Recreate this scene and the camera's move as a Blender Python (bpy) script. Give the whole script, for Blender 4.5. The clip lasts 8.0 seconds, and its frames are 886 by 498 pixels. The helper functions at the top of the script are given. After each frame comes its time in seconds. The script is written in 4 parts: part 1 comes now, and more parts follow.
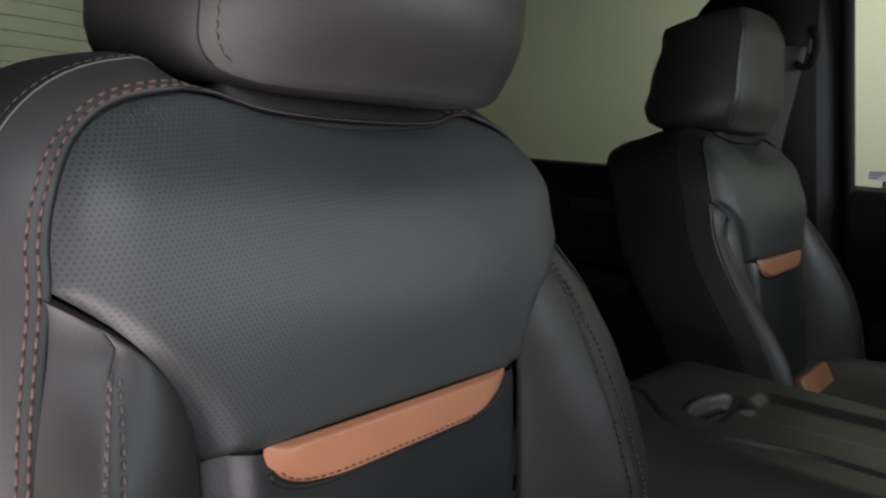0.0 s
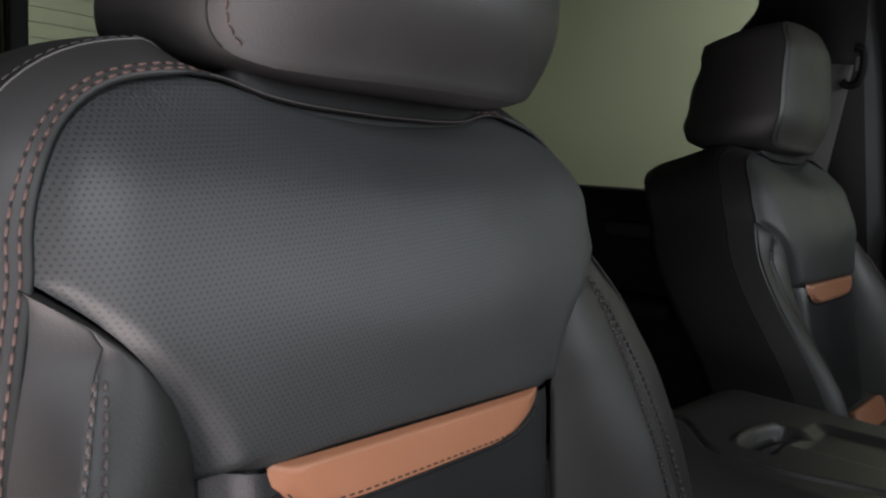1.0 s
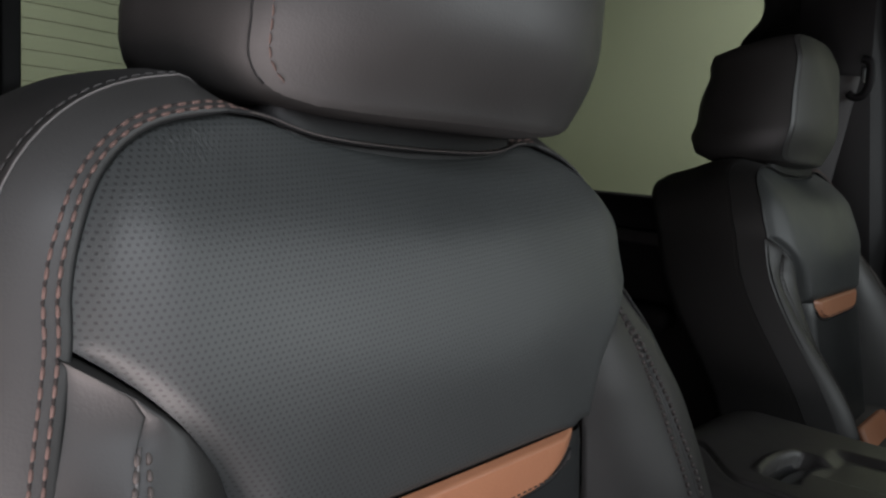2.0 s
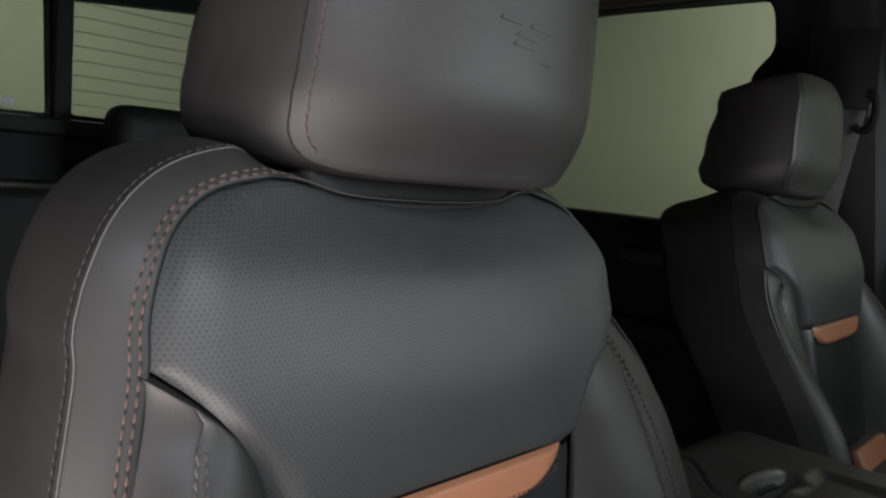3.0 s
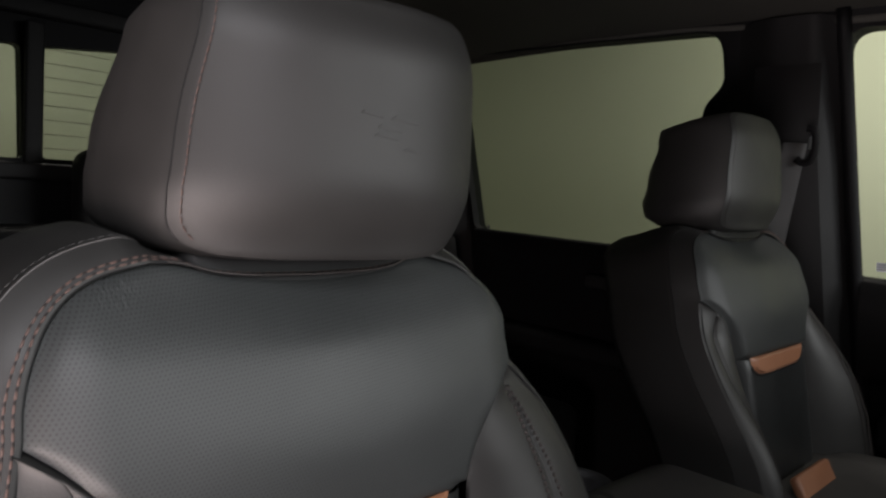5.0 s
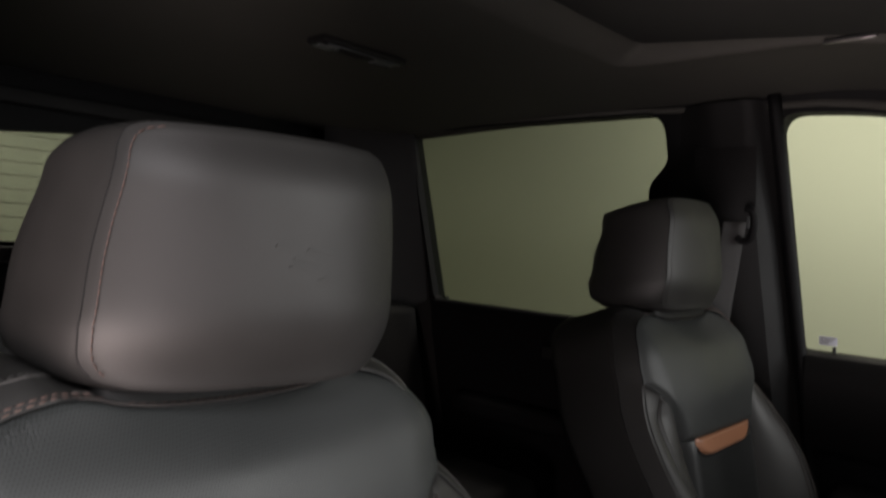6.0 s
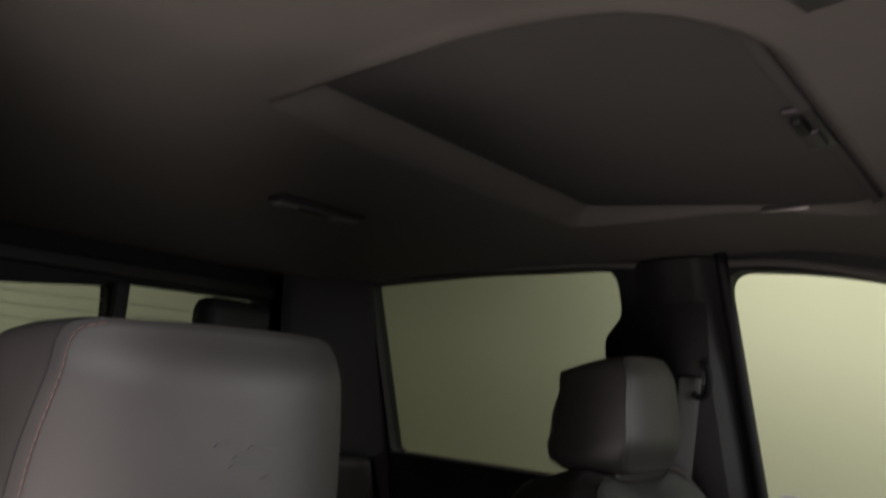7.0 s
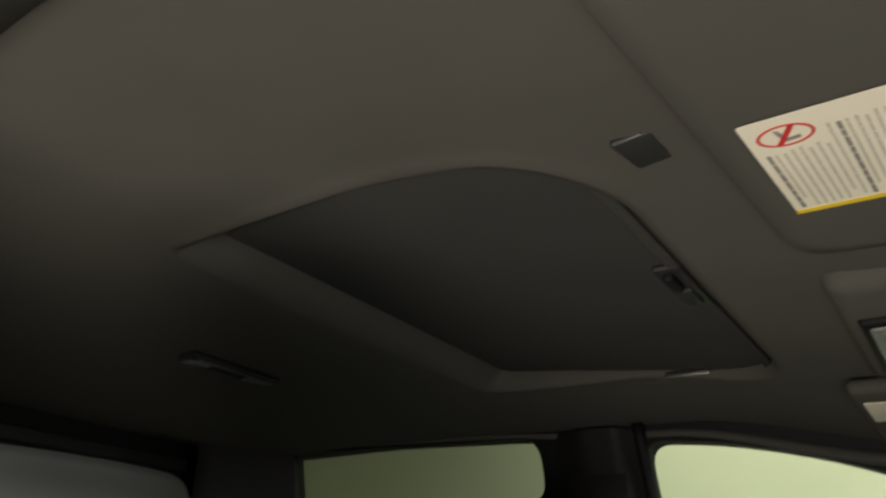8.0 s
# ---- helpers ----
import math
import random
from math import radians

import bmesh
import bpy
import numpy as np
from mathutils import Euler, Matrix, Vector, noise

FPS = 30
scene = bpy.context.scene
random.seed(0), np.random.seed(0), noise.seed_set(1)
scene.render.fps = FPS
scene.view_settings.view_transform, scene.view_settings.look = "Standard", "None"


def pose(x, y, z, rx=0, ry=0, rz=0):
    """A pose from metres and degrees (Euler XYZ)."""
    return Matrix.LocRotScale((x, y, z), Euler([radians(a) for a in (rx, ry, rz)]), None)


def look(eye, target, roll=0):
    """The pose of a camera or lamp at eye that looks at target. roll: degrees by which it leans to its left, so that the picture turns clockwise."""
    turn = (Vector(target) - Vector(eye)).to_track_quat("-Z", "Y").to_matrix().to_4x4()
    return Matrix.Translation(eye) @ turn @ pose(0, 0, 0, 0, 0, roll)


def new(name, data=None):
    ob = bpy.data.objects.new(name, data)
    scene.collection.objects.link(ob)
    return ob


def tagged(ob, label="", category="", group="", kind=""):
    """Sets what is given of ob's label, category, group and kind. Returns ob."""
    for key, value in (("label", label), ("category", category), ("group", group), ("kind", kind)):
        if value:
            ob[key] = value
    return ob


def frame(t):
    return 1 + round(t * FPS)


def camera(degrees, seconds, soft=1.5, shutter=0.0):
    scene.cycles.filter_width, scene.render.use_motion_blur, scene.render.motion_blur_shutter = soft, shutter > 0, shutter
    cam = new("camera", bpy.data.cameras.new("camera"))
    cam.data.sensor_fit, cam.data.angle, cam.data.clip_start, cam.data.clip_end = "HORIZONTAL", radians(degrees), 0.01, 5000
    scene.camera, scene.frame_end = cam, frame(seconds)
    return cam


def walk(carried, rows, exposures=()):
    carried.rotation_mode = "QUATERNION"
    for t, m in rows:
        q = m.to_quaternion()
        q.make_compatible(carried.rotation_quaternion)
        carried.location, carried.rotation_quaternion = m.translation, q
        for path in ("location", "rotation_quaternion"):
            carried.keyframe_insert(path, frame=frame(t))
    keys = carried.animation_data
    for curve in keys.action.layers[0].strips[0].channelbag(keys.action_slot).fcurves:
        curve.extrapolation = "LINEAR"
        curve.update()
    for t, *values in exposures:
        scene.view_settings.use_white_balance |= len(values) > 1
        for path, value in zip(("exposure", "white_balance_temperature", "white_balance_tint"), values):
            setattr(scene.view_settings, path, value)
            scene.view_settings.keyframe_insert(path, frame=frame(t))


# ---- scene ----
cam = camera(63.5, 8.0, soft=2.3, shutter=0.5)
PATH = [
    (0, (0.3291, -0.3286, 0.8439), (-0.7075, 0.865, 0.5977), 3.3),
    (0.5, (0.3155, -0.3105, 0.8305), (-0.7694, 0.8471, 0.6235), 3.71),
    (1, (0.3104, -0.3013, 0.8233), (-0.7883, 0.8478, 0.6435), 3.35),
    (1.5, (0.2782, -0.3014, 0.8319), (-0.7955, 0.871, 0.6506), 3.76),
    (1.7, (0.2624, -0.3036, 0.8372), (-0.8063, 0.8721, 0.6488), 3.96),
    (2.8, (0.3263, -0.3398, 0.8673), (-0.7789, 0.8018, 0.6795), 4.72),
    (3, (0.3271, -0.3497, 0.8713), (-0.7897, 0.7829, 0.6986), 4.9),
    (3.5, (0.3219, -0.34, 0.8582), (-0.8178, 0.7719, 0.7012), 4.83),
    (4, (0.3478, -0.3205, 0.872), (-0.8097, 0.7736, 0.7195), 4.2),
    (5.5, (0.4316, -0.3188, 0.9422), (-0.6652, 0.8413, 0.8358), 3.57),
    (6, (0.4443, -0.3032, 0.9691), (-0.6441, 0.8695, 0.9576), 3.39),
    (6.5, (0.4308, -0.3022, 0.9979), (-0.6277, 0.891, 1.1236), 3.5),
    (7, (0.449, -0.3003, 1.0089), (-0.5711, 0.8976, 1.2997), 3.52),
    (7.5, (0.4794, -0.2952, 0.9906), (-0.4781, 0.8718, 1.5209), 3.62),
    (8, (0.5028, -0.264, 0.9741), (-0.3739, 0.8881, 1.6553), 3.83),
]
EXPOSURES = [(0, -0.04, 6250, 15), (1.5, -0.12, 6250, 14), (3.0, 0.0, 6300, 12), (3.5, 0.0, 6300, 12), (4.0, 0.03, 6500, 16), (5.5, -0.06, 6600, 16), (6.5, -0.03, 6800, 19), (7.5, 0.08, 6800, 11), (8.0, -0.02, 7000, 0)]
walk(cam, [(t, look(eye, target, roll)) for t, eye, target, roll in PATH], exposures=EXPOSURES)

# ---- world, light ----
# x: to the front of the truck, y: across to the driver's side, z: up
world = bpy.data.worlds.new("world")
scene.world = world
world.use_nodes = True
world.node_tree.nodes["Background"].inputs[0].default_value = (0.9, 1.0, 0.85, 1)
world.node_tree.nodes["Background"].inputs[1].default_value = 0.004


def area_lamp(name, m, sx, sy, watts, colour):
    la = bpy.data.lights.new(name, "AREA")
    la.shape, la.size, la.size_y, la.energy, la.color = "RECTANGLE", sx, sy, watts, colour
    ob = new(name, la)
    ob.matrix_world = m
    return ob


# added unseen fills by the open door and windscreen; added strips beyond the truck
# added low fill, brightens the near seat's border from the door side
area_lamp("door_side_fill", look((0.20, -0.80, 0.30), (-0.05, 0.1, 1.15)), 0.45, 0.45, 12.5, (1.0, 0.86, 0.81))
# added high fill, brightens the near seat from above the door side
area_lamp("upper_door_fill", look((1.05, -0.75, 1.65), (0.05, 0.0, 0.80)), 0.7, 0.4, 17, (0.97, 1.0, 1.02))
# added fill, placed to reach the headliner past the near headrest
area_lamp("headliner_fill", look((0.85, -1.00, 0.45), (-0.2, 0.4, 1.30)), 0.6, 0.6, 9, (1.0, 0.93, 0.92))
# added unseen panel, stands in for the light entering through the windscreen
area_lamp("windscreen_fill", look((3.0, 1.35, 1.62), (0.0, 0.1, 0.95)), 1.6, 1.3, 86, (0.94, 1.0, 0.98))
area_lamp("garage_light_far", look((0.2, 2.05, 2.42), (0.4, 3.2, 0.9)), 3.2, 0.25, 40, (1.0, 0.97, 0.86))
area_lamp("garage_light_rear", look((-2.6, 0.4, 2.42), (-3.9, 0.4, 0.9)), 0.25, 2.6, 38, (1.0, 0.97, 0.86))


# ---- materials ----
def material(name):
    m = bpy.data.materials.new(name)
    m.use_nodes = True
    t = m.node_tree
    return m, t, t.nodes["Principled BSDF"]


def node(t, kind, **values):
    n = t.nodes.new(kind)
    for key, v in values.items():
        n.inputs[key.replace("_", " ")].default_value = v
    return n


def mixed(t, fac, a, b):
    n = t.nodes.new("ShaderNodeMix")
    n.data_type = "RGBA"
    t.links.new(fac, n.inputs[0])
    for k, v in ((6, a), (7, b)):
        if isinstance(v, tuple):
            n.inputs[k].default_value = (*v, 1)
        else:
            t.links.new(v, n.inputs[k])
    return n.outputs[2]


def ramp(t, fac, lo, hi):
    n = t.nodes.new("ShaderNodeMapRange")
    n.inputs[1].default_value, n.inputs[2].default_value = lo, hi
    t.links.new(fac, n.inputs[0])
    return n.outputs[0]


def surface(name, base, second, rough, grain=900, bump=0.15, depth=0.0006, wear=9, coarse=0.0, coarse_scale=60, metal=0.0, spec=0.5):
    """A surface with a cell-like grain, soft colour changes and uneven gloss."""
    m, t, p = material(name)
    co = t.nodes.new("ShaderNodeTexCoord").outputs["Object"]
    big = node(t, "ShaderNodeTexNoise", Scale=wear, Detail=5.0, Roughness=0.6)
    t.links.new(co, big.inputs["Vector"])
    t.links.new(mixed(t, ramp(t, big.outputs["Fac"], 0.3, 0.7), base, second), p.inputs["Base Color"])
    fine = node(t, "ShaderNodeTexVoronoi", Scale=grain)
    t.links.new(co, fine.inputs["Vector"])
    r = t.nodes.new("ShaderNodeMapRange")
    r.inputs[1].default_value, r.inputs[2].default_value = 0.25, 0.75
    r.inputs[3].default_value, r.inputs[4].default_value = rough - 0.07, rough + 0.07
    t.links.new(big.outputs["Fac"], r.inputs[0])
    t.links.new(r.outputs[0], p.inputs["Roughness"])
    b = node(t, "ShaderNodeBump", Strength=bump, Distance=depth)
    t.links.new(fine.outputs["Distance"], b.inputs["Height"])
    last = b
    if coarse:
        wr = node(t, "ShaderNodeTexNoise", Scale=coarse_scale, Detail=3.0, Distortion=0.6)
        t.links.new(co, wr.inputs["Vector"])
        b2 = node(t, "ShaderNodeBump", Strength=coarse, Distance=0.004)
        t.links.new(wr.outputs["Fac"], b2.inputs["Height"])
        t.links.new(b.outputs[0], b2.inputs["Normal"])
        last = b2
    t.links.new(last.outputs[0], p.inputs["Normal"])
    p.inputs["Metallic"].default_value = metal
    p.inputs["Specular IOR Level"].default_value = spec
    return m


def perforated(name, base, second, rough, pitch=0.0027, hole=0.16):
    """Leather with rows of punched holes, staggered, in the y z plane of the seat."""
    m = surface(name, base, second, rough, grain=800, bump=0.12, coarse=0.005)
    t = m.node_tree
    p = t.nodes["Principled BSDF"]
    co = t.nodes.new("ShaderNodeTexCoord").outputs["Object"]
    sep = t.nodes.new("ShaderNodeSeparateXYZ")
    t.links.new(co, sep.inputs[0])

    def op(kind, a, b=None):
        n = t.nodes.new("ShaderNodeMath")
        n.operation = kind
        for k, v in enumerate((a, b)):
            if v is None:
                continue
            if isinstance(v, (int, float)):
                n.inputs[k].default_value = v
            else:
                t.links.new(v, n.inputs[k])
        return n.outputs[0]

    za = op("MULTIPLY", op("SUBTRACT", sep.outputs[2], op("MULTIPLY", sep.outputs[1], 0.10)), 1 / (0.866 * pitch))
    ya = op("ADD", op("MULTIPLY", sep.outputs[1], 1 / pitch), op("MULTIPLY", za, 0.5))
    fz = op("SUBTRACT", op("FRACT", za), 0.5)
    fy = op("SUBTRACT", op("SUBTRACT", op("FRACT", ya), 0.5), op("MULTIPLY", fz, 0.5))
    dist = op("SQRT", op("ADD", op("MULTIPLY", fy, fy), op("MULTIPLY", op("MULTIPLY", fz, fz), 0.75)))
    hole_mask = ramp(t, dist, hole + 0.09, hole)
    old = p.inputs["Base Color"].links[0].from_socket
    t.links.new(mixed(t, hole_mask, old, (0.0125, 0.0135, 0.0135)), p.inputs["Base Color"])
    far = node(t, "ShaderNodeVectorMath")
    far.operation = "DISTANCE"
    t.links.new(co, far.inputs[0])
    far.inputs[1].default_value = (-0.006, -0.137, 0.850)
    near_corner = ramp(t, far.outputs["Value"], 0.019, 0.004)
    mp = node(t, "ShaderNodeMapping", Rotation=(radians(-28), 0, 0), Scale=(90, 520, 150))
    t.links.new(co, mp.inputs["Vector"])
    pucker = node(t, "ShaderNodeTexNoise", Scale=1.0, Detail=2.0, Distortion=0.5)
    t.links.new(mp.outputs[0], pucker.inputs["Vector"])
    b0 = node(t, "ShaderNodeBump", Distance=0.0022)
    t.links.new(near_corner, b0.inputs["Strength"])
    t.links.new(pucker.outputs["Fac"], b0.inputs["Height"])
    t.links.new(p.inputs["Normal"].links[0].from_socket, b0.inputs["Normal"])
    t.links.new(b0.outputs[0], p.inputs["Normal"])
    b = node(t, "ShaderNodeBump", Strength=0.22, Distance=0.0008)
    t.links.new(op("SUBTRACT", 1.0, hole_mask), b.inputs["Height"])
    t.links.new(p.inputs["Normal"].links[0].from_socket, b.inputs["Normal"])
    t.links.new(b.outputs[0], p.inputs["Normal"])
    return m


LEATHER = surface("leather_charcoal", (0.0172, 0.0166, 0.0160), (0.0224, 0.0216, 0.0209), 0.52, grain=800, bump=0.10, spec=0.46, coarse=0.012, coarse_scale=45)
LEATHER_PLAIN = surface("leather_insert_plain", (0.010, 0.011, 0.0112), (0.013, 0.014, 0.0145), 0.43, grain=800, bump=0.14, coarse=0.01)
LEATHER_HOLES = perforated("leather_perforated", (0.028, 0.0305, 0.0305), (0.034, 0.0370, 0.0370), 0.53)
TAN = surface("leather_tan", (0.29, 0.125, 0.066), (0.34, 0.152, 0.082), 0.45, grain=750, bump=0.2, coarse=0.12)
PIPING = surface("piping_black", (0.010, 0.010, 0.0105), (0.014, 0.014, 0.014), 0.55, spec=0.2)
HOLE = surface("needle_hole", (0.016, 0.0115, 0.0105), (0.020, 0.0145, 0.013), 0.9)
WELT = surface("piping_grey", (0.09, 0.083, 0.081), (0.12, 0.111, 0.108), 0.5)
THREAD_TAN = surface("thread_copper", (0.080, 0.048, 0.040), (0.105, 0.063, 0.053), 0.75, grain=3000)
THREAD_DARK = surface("thread_brown", (0.020, 0.0165, 0.0155), (0.030, 0.024, 0.022), 0.75, grain=3000)
THREAD_PALE = surface("thread_pale", (0.052, 0.044, 0.041), (0.075, 0.063, 0.058), 0.75, grain=3000)
THREAD_GREY = surface("thread_grey", (0.034, 0.032, 0.031), (0.046, 0.043, 0.042), 0.75, grain=3000)
CONSOLE = surface("console_vinyl", (0.020, 0.0185, 0.0178), (0.026, 0.024, 0.023), 0.44, grain=900, bump=0.14, coarse=0.01)
PLASTIC = surface("black_plastic", (0.016, 0.016, 0.017), (0.022, 0.022, 0.023), 0.55, grain=1400, bump=0.3, coarse=0.0)
TRIM = surface("pillar_plastic", (0.010, 0.0098, 0.0102), (0.013, 0.0125, 0.013), 0.62, grain=1100, bump=0.35, spec=0.3)
DARK = surface("dark_plastic", (0.006, 0.006, 0.007), (0.009, 0.009, 0.010), 0.6, grain=1200, bump=0.3, spec=0.2)
CLOTH = surface("headliner_cloth", (0.078, 0.077, 0.070), (0.090, 0.088, 0.080), 0.9, grain=1800, bump=0.4, wear=5, spec=0.2)
SHADE = surface("sunshade_cloth", (0.038, 0.039, 0.038), (0.045, 0.046, 0.044), 0.9, grain=1800, bump=0.4, wear=5, spec=0.2)
CARPET = surface("carpet", (0.014, 0.014, 0.015), (0.022, 0.022, 0.022), 0.95, grain=1500, bump=0.8, spec=0.2)
WEBBING = surface("belt_webbing", (0.045, 0.043, 0.043), (0.055, 0.052, 0.052), 0.7, grain=1600, bump=0.5)
CHROME = surface("brushed_metal", (0.45, 0.45, 0.46), (0.5, 0.5, 0.51), 0.28, metal=1.0)
SATIN = surface("satin_silver", (0.13, 0.14, 0.145), (0.17, 0.18, 0.185), 0.4, metal=0.6)
LATCH = surface("latch_grey", (0.085, 0.090, 0.092), (0.105, 0.110, 0.112), 0.45, grain=1400, bump=0.2)
PAPER = surface("label_paper", (0.80, 0.77, 0.64), (0.85, 0.82, 0.69), 0.55, grain=2000, bump=0.05)
RED = surface("print_red", (0.55, 0.03, 0.03), (0.60, 0.04, 0.04), 0.5, grain=2000, bump=0.02)
YELLOW = surface("print_yellow", (0.75, 0.55, 0.03), (0.80, 0.60, 0.04), 0.5, grain=2000, bump=0.02)
INK = surface("print_grey", (0.20, 0.19, 0.175), (0.28, 0.27, 0.25), 0.6, grain=2000, bump=0.02)
PRINT = surface("print_pale", (0.50, 0.48, 0.42), (0.58, 0.56, 0.49), 0.6, grain=2000, bump=0.02)
LENS = surface("lamp_lens", (0.14, 0.155, 0.155), (0.18, 0.195, 0.19), 0.25, grain=700, bump=0.3)
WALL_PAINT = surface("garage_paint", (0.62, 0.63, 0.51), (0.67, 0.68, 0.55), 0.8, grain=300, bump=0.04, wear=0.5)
# darkened colour for unseen walls and roof, lowers the light bounced into the cab
WALL_LOW_BOUNCE = surface("garage_low_bounce", (0.20, 0.20, 0.19), (0.26, 0.26, 0.24), 0.8, grain=300, bump=0.2, wear=1.2)
CONCRETE = surface("concrete", (0.24, 0.23, 0.21), (0.32, 0.31, 0.28), 0.8, grain=200, bump=0.3, wear=2)
HEATER = surface("heater_line", (0.10, 0.09, 0.06), (0.13, 0.11, 0.08), 0.6)


def glass(name, tint):
    m, t, p = material(name)
    p.inputs["Base Color"].default_value = (*tint, 1)
    p.inputs["Roughness"].default_value = 0.0
    p.inputs["Transmission Weight"].default_value = 1.0
    p.inputs["IOR"].default_value = 1.0
    p.inputs["Specular IOR Level"].default_value = 0.5
    out = t.nodes["Material Output"]
    tr = t.nodes.new("ShaderNodeBsdfTransparent")
    tr.inputs[0].default_value = (*tint, 1)
    gl = t.nodes.new("ShaderNodeBsdfGlossy")
    gl.inputs["Roughness"].default_value = 0.02
    fr = node(t, "ShaderNodeFresnel", IOR=1.07)
    mx = t.nodes.new("ShaderNodeMixShader")
    t.links.new(fr.outputs[0], mx.inputs[0])
    t.links.new(tr.outputs[0], mx.inputs[1])
    t.links.new(gl.outputs[0], mx.inputs[2])
    t.links.new(mx.outputs[0], out.inputs[0])
    return m


GLASS_CLEAR = glass("glass_clear", (0.90, 0.93, 0.88))
# very dark tint, set to keep lamp light off the rear bench
GLASS_LIGHT_BLOCK = glass("glass_light_block", (0.06, 0.065, 0.06))
GLASS_TINT = glass("glass_tinted", (0.62, 0.65, 0.60))



def thin_film(name, colour):
    """Printed film that lets daylight through from behind."""
    m, t, p = material(name)
    tl = t.nodes.new("ShaderNodeBsdfTranslucent")
    tl.inputs[0].default_value = (*colour, 1)
    mx = t.nodes.new("ShaderNodeMixShader")
    mx.inputs[0].default_value = 0.7
    p.inputs["Base Color"].default_value = (*colour, 1)
    t.links.new(p.outputs[0], mx.inputs[1])
    t.links.new(tl.outputs[0], mx.inputs[2])
    t.links.new(mx.outputs[0], t.nodes["Material Output"].inputs[0])
    return m


FILM = thin_film("sticker_film", (0.82, 0.82, 0.92))

# ---- mesh helpers ----
def link_mesh(name, verts, faces, mat, parent=None, label="", smooth=True):
    me = bpy.data.meshes.new(name)
    me.from_pydata([tuple(v) for v in verts], [], faces)
    bm = bmesh.new()
    bm.from_mesh(me)
    bmesh.ops.recalc_face_normals(bm, faces=bm.faces)
    bm.to_mesh(me)
    bm.free()
    me.materials.append(mat)
    if smooth:
        me.polygons.foreach_set("use_smooth", [True] * len(me.polygons))
    me.update()
    ob = new(name, me)
    if parent:
        ob.parent = parent
    if label:
        ob["label"] = label
    return ob


def part(name, bm, mat, parent, label="", smooth=True):
    me = bpy.data.meshes.new(name)
    bmesh.ops.recalc_face_normals(bm, faces=bm.faces)
    bm.to_mesh(me)
    bm.free()
    me.materials.append(mat)
    if smooth:
        me.polygons.foreach_set("use_smooth", [True] * len(me.polygons))
    ob = new(name, me)
    if parent:
        ob.parent = parent
    if label:
        ob["label"] = label
    return ob


def thing(name, label, category, at=(0, 0, 0), group="", kind=""):
    e = new(name)
    e.location = at
    return tagged(e, label, category, group, kind)


def curve_points(ctrl, n):
    """n points evenly along a smooth curve through the control points."""
    c = [Vector(p) for p in ctrl]
    c = [2 * c[0] - c[1]] + c + [2 * c[-1] - c[-2]]
    dense = []
    for i in range(1, len(c) - 2):
        for k in range(24):
            s = k / 24
            p0, p1, p2, p3 = c[i - 1], c[i], c[i + 1], c[i + 2]
            dense.append(0.5 * (2 * p1 + (p2 - p0) * s + (2 * p0 - 5 * p1 + 4 * p2 - p3) * s * s + (3 * p1 - p0 - 3 * p2 + p3) * s ** 3))
    dense.append(c[-2])
    return even(dense, n)


def even(pts, n):
    run = [0.0]
    for a, b in zip(pts, pts[1:]):
        run.append(run[-1] + (b - a).length)
    out, j = [], 0
    for i in range(n):
        w = run[-1] * i / (n - 1)
        while j < len(pts) - 2 and run[j + 1] < w:
            j += 1
        s = (w - run[j]) / max(run[j + 1] - run[j], 1e-9)
        out.append(pts[j].lerp(pts[j + 1], min(max(s, 0), 1)))
    return out


def grid_faces(rows, cols, wrap=False):
    fs = []
    for i in range(rows - 1):
        for j in range(cols if wrap else cols - 1):
            k = (j + 1) % cols
            fs.append((i * cols + j, i * cols + k, (i + 1) * cols + k, (i + 1) * cols + j))
    return fs


def loft(name, loops, mat, parent=None, label="", wrap=True, cap0=False, cap1=False, smooth=True):
    cols = len(loops[0])
    verts = [v for l in loops for v in l]
    fs = grid_faces(len(loops), cols, wrap)
    for cap, base, loop in ((cap0, 0, loops[0]), (cap1, (len(loops) - 1) * cols, loops[-1])):
        if cap:
            c = sum((Vector(v) for v in loop), Vector()) / cols
            verts.append(c)
            fs += [(base + j, base + (j + 1) % cols, len(verts) - 1) for j in range(cols)]
    return link_mesh(name, verts, fs, mat, parent, label, smooth)


def tube(name, pts, radius, mat, parent=None, label="", sides=8, flat=1.0):
    verts, n = [], len(pts)
    for i, p in enumerate(pts):
        d = (pts[min(i + 1, n - 1)] - pts[max(i - 1, 0)]).normalized()
        a = d.orthogonal() if i == 0 else a - d * a.dot(d)
        a.normalize()
        b = d.cross(a)
        verts += [p + radius * (math.cos(2 * math.pi * k / sides) * a + flat * math.sin(2 * math.pi * k / sides) * b) for k in range(sides)]
    fs = grid_faces(n, sides, True)
    fs += [tuple(range(sides)), tuple((n - 1) * sides + k for k in range(sides))]
    return link_mesh(name, verts, fs, mat, parent, label)


